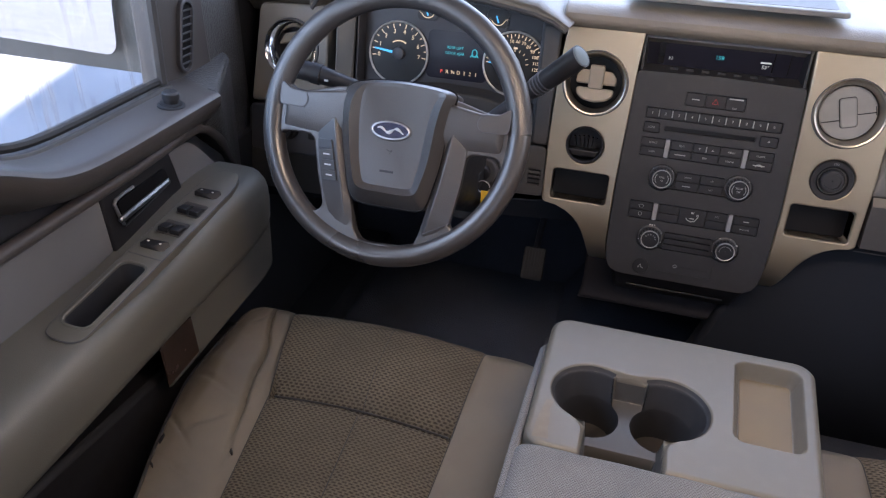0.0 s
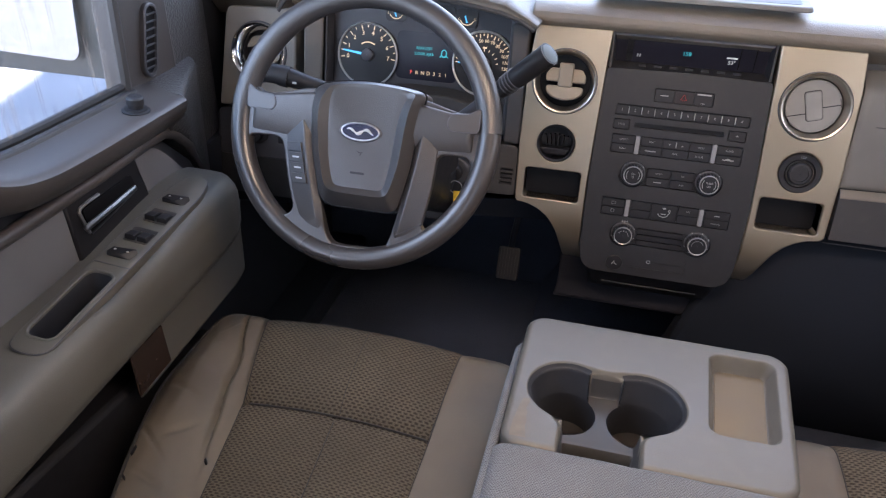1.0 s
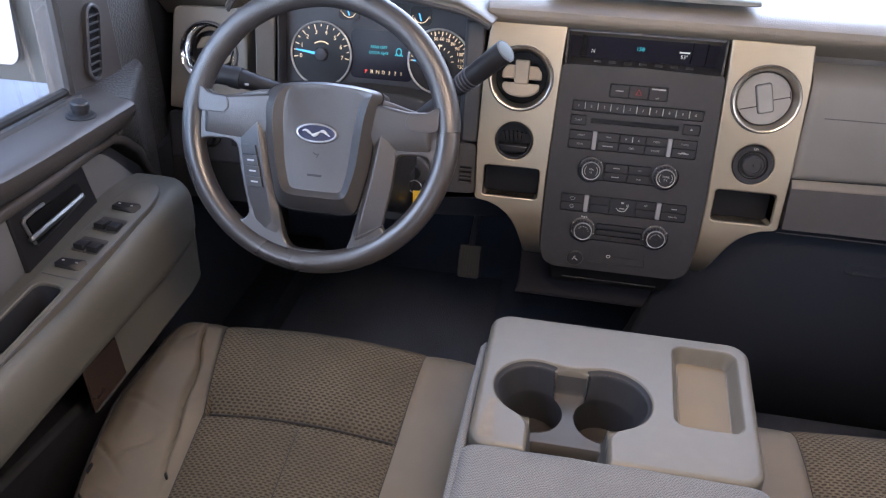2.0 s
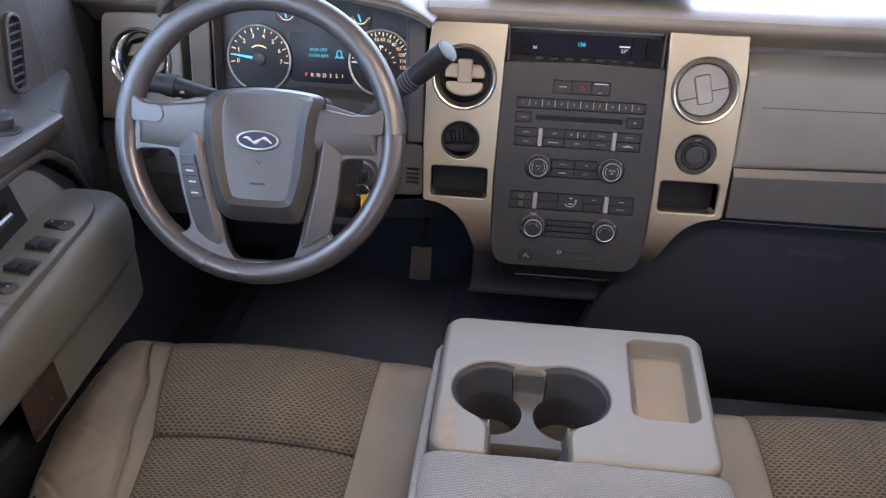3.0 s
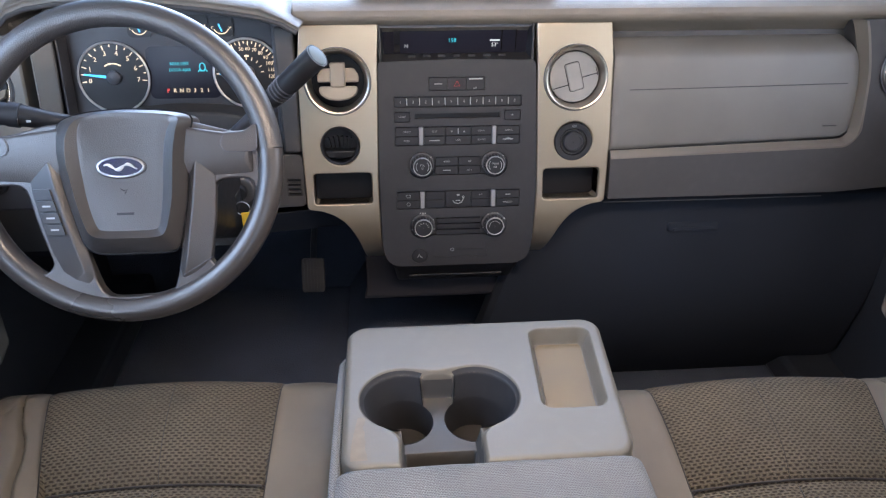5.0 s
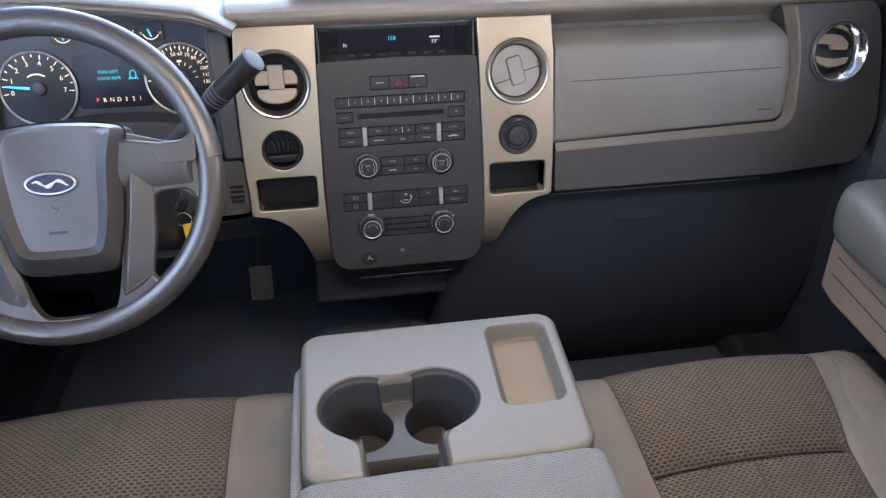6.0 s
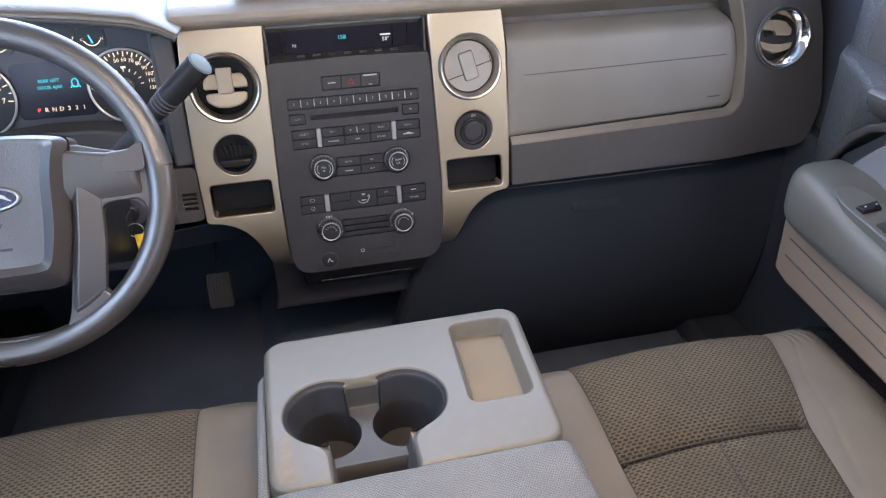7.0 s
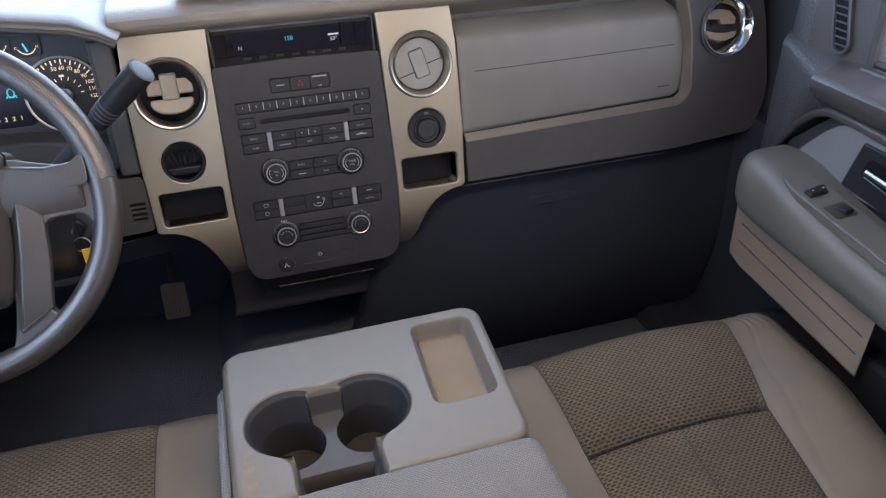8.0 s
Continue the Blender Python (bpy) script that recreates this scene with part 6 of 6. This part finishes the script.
# ---- front doors ----
def door(side):
    left = side < 0
    d = thing("driver_door" if left else "passenger_door", pose(0, 0, 0),
              "closed driver's door in dark and mid grey with window switches" if left else "closed passenger door in dark and mid grey with chrome handle", "door", group="front doors")
    X = lambda x: side * x
    D = 0.0 if left else -0.013      # the passenger's handle and armrest sit lower
    DA = 0.0 if left else -0.028
    P = lambda nm, bm, mat, lab="", r=0.0, seg=2: part(nm, bm, mat, d, lab, round_=r, segments=seg)

    def run(profile, y0, y1):
        return along_y([(X(x), z) for x, z in profile], y0, y1)

    def flat(profile, x0, x1):
        return along_x(profile, min(X(x0), X(x1)), max(X(x0), X(x1)))

    P("door_skin", flat([(-1.15, 0.06), (-1.15, 0.735), (-0.26, 0.72), (-0.25, 0.655), (-0.17, 0.58), (-0.11, 0.46), (-0.08, 0.06)], 0.812, 0.875), M_KICK)
    def panel(profile, x0, x1):
        """A flat panel whose rear end is cut back on its hidden side."""
        return loft([[(X(x0), y, z) for y, z in profile], [(X(x1), y + (0.13 if y < -0.44 else 0.0), z) for y, z in profile]])

    # padded sill under the glass
    sill = [(0.876, 0.7300), (0.842, 0.7300), (0.824, 0.7285), (0.800, 0.7265), (0.778, 0.7255), (0.765, 0.7245), (0.7570, 0.7222), (0.7525, 0.7175), (0.7525, 0.7120), (0.7560, 0.7020), (0.7650, 0.6890), (0.7800, 0.6760), (0.876, 0.652)]
    lift = lambda y: 0.072 * (1.0 - 1.0 / (1.0 + math.exp(-(y + 0.625) / 0.033)))
    outlines = []
    for k in range(81):
        y = -1.15 + 1.03 * k / 80
        draw = 0.100 * min(1.0, max(0.0, (y + 0.234) / 0.06)) ** 1.2
        outlines.append([(X(min(x + draw, 0.876)), y, z + lift(y) * max(0.0, min(1.0, (z - 0.655) / 0.02)) - (0.10 * max(0.0, min(1.0, (y + 0.23) / 0.15)) if z < 0.670 else 0.0)) for x, z in sill])
    P("sill_pad", loft(outlines), M_DOOR, "dark grained sill pad")
    # smooth front end of the door, from the pad's corner forward to the dash, over the arch
    low_edge = [(-0.26, 0.664), (-0.225, 0.655), (-0.19, 0.627), (-0.15, 0.575), (-0.11, 0.50), (0.04, 0.46)]
    front = []
    for k in range(25):
        y = -0.236 + 0.151 * k / 16 if k < 17 else -0.085 + 0.04 * (k - 16) / 8
        f = min(1.0, k / 16)
        zl = next(z0 + (z1 - z0) * (y - y0) / (y1 - y0) for (y0, z0), (y1, z1) in zip(low_edge, low_edge[1:]) if y0 <= y <= y1 + 1e-6)
        xe, ze = min(0.862, 0.7530 + 0.073 * f ** 0.85 + 0.045 * (max(0, k - 16) / 8) ** 1.6), 0.7235 + 0.004 * f
        front.append([(X(xq), y, zq) for xq, zq in ((0.876, ze + 0.002), (xe + 0.010, ze + 0.002), (xe + 0.003, ze - 0.002), (xe, ze - 0.010), (xe + 0.002, ze - 0.022), (max(xe + 0.006, 0.785), zl + 0.012), (max(xe + 0.012, 0.796), zl), (0.876, zl))])
    part("front_cover", loft(front), M_PEBBLE, d, "pebbled dark front end of the door", angle=85)
    strip = lambda x, dz, r, y1: tube([(X(x), y, 0.742 + lift(y) + dz) for y in [-1.12 + (1.12 + y1) * k / 50 for k in range(51)]], r, 8)
    P("glass_seal", strip(0.838, -0.002, 0.0065, -0.266), M_RUBBER)
    P("sill_trim", strip(0.829, -0.014, 0.0055, -0.255), M_DARK)
    # arched edge over the insert
    arcp = [(-1.1, 0.652), (-0.40, 0.657), (-0.30, 0.662), (-0.245, 0.6615), (-0.215, 0.6480), (-0.1825, 0.6170), (-0.15, 0.5735), (-0.125, 0.53)]
    P("insert_rim", tube([(X(0.800 + (0.012 if y > -0.18 else 0.0)), y, z) for y, z in arcp], [0.010, 0.010, 0.010, 0.010, 0.009, 0.008, 0.006, 0.004], 12), M_DOOR)
    P("insert", flat(smooth_outline([(-1.1, 0.55), (-1.1, 0.645), (-0.42, 0.647), (-0.275, 0.650), (-0.245, 0.626), (-0.200, 0.575), (-0.195, 0.55)], 0.03, 6), 0.803, 0.812), M_INSERT, "light grey cloth insert")
    # handle recess and chrome pull
    hb = P("handle_bezel", flat([(-0.481, 0.648 + D), (-0.324, 0.652 + D), (-0.304, 0.572 + D), (-0.476, 0.556 + D)], 0.7985, 0.808), M_BUTTON, "black handle bezel", 0.003)
    # no hollow here: a flat black plate paints the recess's shade
    part("handle_cup_shade", flat(smooth_outline([(-0.455, 0.630 + D), (-0.345, 0.634 + D), (-0.338, 0.606 + D), (-0.448, 0.592 + D)], 0.006), 0.7955, 0.800), M_FACE, hb, "flat black plate for the finger recess's shade")
    part("handle_recess", tube([(X(0.796), y, z + D) for y, z in ((-0.418, 0.6365), (-0.440, 0.6362), (-0.4570, 0.6340), (-0.4615, 0.629), (-0.4565, 0.610), (-0.4515, 0.5925))], 0.0026, 8), M_SATIN, hb, "chrome edge of the recess")
    part("handle_lip", tube([(X(0.797), y, z + D) for y, z in ((-0.448, 0.588), (-0.40, 0.595), (-0.345, 0.604))], 0.0016, 6), M_PULL, hb)
    part("pull", loft([[(X(x), y, z) for x, z in ((0.783, 0.6045 + k), (0.780, 0.610 + k), (0.784, 0.6165 + k), (0.790, 0.610 + k))] for y, k in ((-0.470, D), (-0.41, D + 0.004), (-0.354, D + 0.0085))]), M_PULL, hb, "chrome door pull", round_=0.002)
    # armrest with slanted nose
    # rows of the armrest: y, inner face, top, bottom; the nose is rounded in plan
    ARM = [(-0.1700, 0.775, 0.560, 0.512), (-0.1745, 0.752, 0.570, 0.497), (-0.1820, 0.733, 0.5785, 0.486), (-0.1930, 0.715, 0.5840, 0.477), (-0.2080, 0.702, 0.5870, 0.470), (-0.2270, 0.696, 0.5885, 0.465),
           (-0.2500, 0.6950, 0.5880, 0.461), (-0.2800, 0.694, 0.5855, 0.458)]
    ARM += [(-0.28 - 0.84 * k / 14, 0.694, 0.5855 - 0.0295 * min(1.0, k / 14 * 3.8) - 0.022 * k / 14, 0.458 - 0.045 * k / 14) for k in range(1, 15)]
    rows_ = []
    for y, xi, zt, zb in ARM:
        zt += (0.005 - 0.011 * max(0.0, min(1.0, (y + 0.32) / 0.12)) if left else 0.005) + DA * min(1.0, max(0.7, (-0.20 - y) / 0.15))
        sec = [(0.803, zt), (xi + 0.036, zt), (xi + 0.022, zt - 0.0015), (xi + 0.012, zt - 0.006), (xi + 0.005, zt - 0.014), (xi + 0.0015, zt - 0.026), (xi, zt - 0.045), (xi + 0.002, zb + 0.030), (xi + 0.008, zb + 0.014), (xi + 0.020, zb + 0.004), (xi + 0.036, zb), (0.803, zb)]
        rows_.append([(X(min(x, 0.803)), y + (0.0 if left else 0.025), z) for x, z in sec])
    armrest = part("armrest", loft(rows_), M_ARM, d, "mid-grey padded armrest", angle=60)
    low = P("lower_panel", panel([(-0.158, 0.462), (-0.163, 0.358), (-0.20, 0.345), (-0.45, 0.325), (-0.495, 0.32), (-0.495, 0.46)] if not left else [(-0.158, 0.462), (-0.163, 0.364), (-0.20, 0.352), (-0.46, 0.338), (-0.505, 0.336), (-0.505, 0.455)], 0.735, 0.80), M_ARM if left else M_LOWER_WARM, "grey lower door panel" if left else "grey ribbed lower door panel, warm light in its colour", 0.006)
    if left:
        # red-brown plate paints the warm light on the panel's rear end
        part("warm_patch", flat([(-0.425, 0.425), (-0.420, 0.350), (-0.503, 0.346), (-0.504, 0.425)], 0.7335, 0.737), M_WARM_PATCH, low, "dull red-brown patch painted for warm light", round_=0.002)
    P("map_pocket", flat([(-1.12, 0.10), (-1.12, 0.40), (-0.35, 0.33), (-0.22, 0.25), (-0.20, 0.10)], 0.765, 0.812), M_BUTTON, "", 0.01)
    if not left:
        for z0 in (0.435, 0.40):
            part("rib", tube([(X(0.735), -0.185, z0 - 0.004), (X(0.735), -0.34, z0 - 0.022), (X(0.735), -0.48, z0 - 0.038)], 0.0016, 6), M_DARK, low)
    # switch panel on the armrest
    base = pose(X(0.738), -0.45, 0.5735 + DA, 6.4, -side * 5, 0)
    zone = smooth_outline([(-0.028, -0.21), (0.026, -0.21), (0.027, 0.15), (0.016, 0.192), (-0.018, 0.192), (-0.029, 0.15)], 0.022, 6)
    bez = part("switch_panel", prism(zone, -0.012, 0.0045), M_ARM, d, "grey switch panel", base, round_=0.0015)
    part("panel_gap", tube([(u, v, 0.0028) for u, v in zone], 0.0012, 5, True), M_BLACK, bez)
    part("panel_split", box(-0.026, 0.026, -0.041, -0.0395, 0.0042, 0.0050), M_BLACK, bez)
    rows = ((0.121, 0), (0.077, 1), (0.028, 1), (-0.016, 0)) if left else ((0.128, 0), (0.077, 1))
    for v, kind in rows:
        if kind:
            well = part("switch_well", prism(rrect(-0.019, v - 0.016, 0.019, v + 0.016, 0.003), 0.0042, 0.0052), M_DARK, bez)
            for u in ((-0.0095, 0.0095) if left else (0.004,)):
                part("window_switch", loft([[(u - 0.008, v - 0.013, 0.004), (u + 0.008, v - 0.013, 0.004), (u + 0.008, v + 0.010, 0.004), (u - 0.008, v + 0.010, 0.004)],
                                            [(u - 0.0075, v - 0.012, 0.013), (u + 0.0075, v - 0.012, 0.013), (u + 0.0075, v + 0.004, 0.009), (u - 0.0075, v + 0.004, 0.009)]]), M_BUTTON, well, round_=0.0012)
        else:
            sw = part("lock_switch", loft([[(-0.019, v - 0.009, 0.003), (0.019, v - 0.009, 0.003), (0.019, v + 0.009, 0.003), (-0.019, v + 0.009, 0.003)],
                                           [(-0.018, v - 0.008, 0.012), (0.0, v - 0.008, 0.0095), (0.018, v + 0.008, 0.012), (-0.018, v + 0.008, 0.0085)]]), M_BUTTON, bez, round_=0.0015)
            part("mark", box(-0.011, -0.008, v - 0.001, v + 0.001, 0.0108, 0.0118), M_DIM, sw)
            part("mark", box(0.008, 0.011, v - 0.001, v + 0.001, 0.0108, 0.0118), M_DIM, sw)
    if left:
        cutb = [prism(rrect(-0.020, -0.185, 0.019, -0.058, 0.012), -0.05, 0.03)]
        cut(bez, cutb)
        part("pocket_rim", tube([(u, v, 0.0042) for u, v in rrect(-0.0215, -0.1865, 0.0205, -0.0565, 0.0135, 6)], 0.0022, 8, True), M_ARM, bez)
        inside = [rrect(-0.0196, -0.1846, 0.0186, -0.0584, 0.012, 5), rrect(-0.0150, -0.179, 0.0140, -0.064, 0.010, 5)]
        part("pocket_liner", loft([[(u, v, 0.0015) for u, v in inside[0]], [(u, v, -0.0425) for u, v in inside[1]], [(u * 0.1, -0.121 + (v + 0.121) * 0.1, -0.0435) for u, v in inside[1]]], caps=False), M_KICK, bez, "dark liner of the pocket", angle=50)
        hole = prism(rrect(-0.020, -0.185, 0.019, -0.058, 0.012), -0.045, 0.03)
        hole.transform(base)
        cut(armrest, [hole])
    # sail panel ahead of the glass, with its demister slot
    P("sail_panel", flat([(-0.262, 0.715), (-0.245, 1.02), (-0.122, 1.02), (-0.116, 0.70), (-0.20, 0.69)], 0.842, 0.875), M_DOOR, "dark smooth panel at the mirror", 0.004)
    A, B = Vector((-0.1925, 0.7515)), Vector((-0.1715, 0.8260))      # centres of the slot's two round ends
    along = (B - A).normalized()

    def stadium(r):
        turn = math.atan2(along.y, along.x)
        ends = [(B, -90), (A, 90)]
        return [(c.x + r * math.cos(turn + radians(a0 + 18 * k)), c.y + r * math.sin(turn + radians(a0 + 18 * k))) for c, a0 in ends for k in range(11)]

    sl = part("demister", loft([[(X(0.846), y, z) for y, z in stadium(0.0195)], [(X(0.836), y, z) for y, z in stadium(0.0185)], [(X(0.8345), y, z) for y, z in stadium(0.0165)], [(X(0.8345), y, z) for y, z in stadium(0.0135)], [(X(0.840), y, z) for y, z in stadium(0.0125)]]), M_BLACK, d, "dark rounded demister outlet")
    part("slot", flat(stadium(0.0130), 0.8388, 0.8398), M_FACE, sl)
    for k in range(8):
        c = A + (B - A) * ((k - 0.3) / 6.6)
        part("slat", box(min(X(0.8348), X(0.8390)), max(X(0.8348), X(0.8390)), c.x - 0.0125, c.x + 0.0125, c.y - 0.0010, c.y + 0.0010), M_BLACK, sl)
    # glass and its seals
    pane = P("window_glass", flat([(-1.10, 0.73), (-0.266, 0.73), (-0.25, 1.0), (-0.30, 1.20), (-1.10, 1.20)], 0.834, 0.838), M_GLASS, "streaked side glass")
    pane.visible_shadow = False
    P("glass_channel", tube([(X(0.836), -0.264, 0.735), (X(0.836), -0.255, 0.90), (X(0.836), -0.25, 1.0), (X(0.836), -0.29, 1.19)], 0.009, 8), M_DARK)
    if left:
        kn = part("mirror_knob", lathe([(0.0205, -0.004), (0.0200, 0.002), (0.0165, 0.0035), (0.0160, 0.005), (0.011, 0.006), (0.0105, 0.018), (0.009, 0.021), (0.001, 0.021), (0.001, 0.0)], 28), M_BUTTON, d, "round black mirror knob", pose(X(0.784), -0.318, 0.7255, 0, 6, 0))
        part("knob_cap", lathe([(0.0125, 0.012), (0.0122, 0.020), (0.010, 0.0225), (0.001, 0.0225), (0.001, 0.012)], 28), M_STACK, kn)
    return d


door(-1)
door(1)

# outside mirrors
for side in (-1, 1):
    m = thing("wing_mirror", pose(side * 1.19, -0.05, 0.835, 0, 0, 0), "large wing mirror in a grey housing", "mirror", group="wing mirrors")
    H = lambda x0, x1, z0, z1, r: [(side * u, v) for u, v in rrect(x0, z0, x1, z1, r)]
    part("housing", loft([[(u, 0.12, v) for u, v in H(-0.12, 0.22, -0.11, 0.13, 0.05)], [(u, 0.04, v) for u, v in H(-0.20, 0.29, -0.170, 0.17, 0.04)],
                          [(u, 0.0, v) for u, v in H(-0.205, 0.295, -0.172, 0.17, 0.03)]]), M_ARM, m)
    part("glass", loft([[(u, -0.004, v) for u, v in H(-0.125, 0.275, -0.135, 0.155, 0.025)], [(u, 0.002, v) for u, v in H(-0.125, 0.275, -0.135, 0.155, 0.025)]]), M_MIRROR, m, "mirror glass", pose(0, 0, 0, -7, 0, side * 4))
    part("arm", box(*sorted((side * -0.30, side * -0.18)), 0.03, 0.08, -0.14, -0.06), M_DARK, m, round_=0.01)
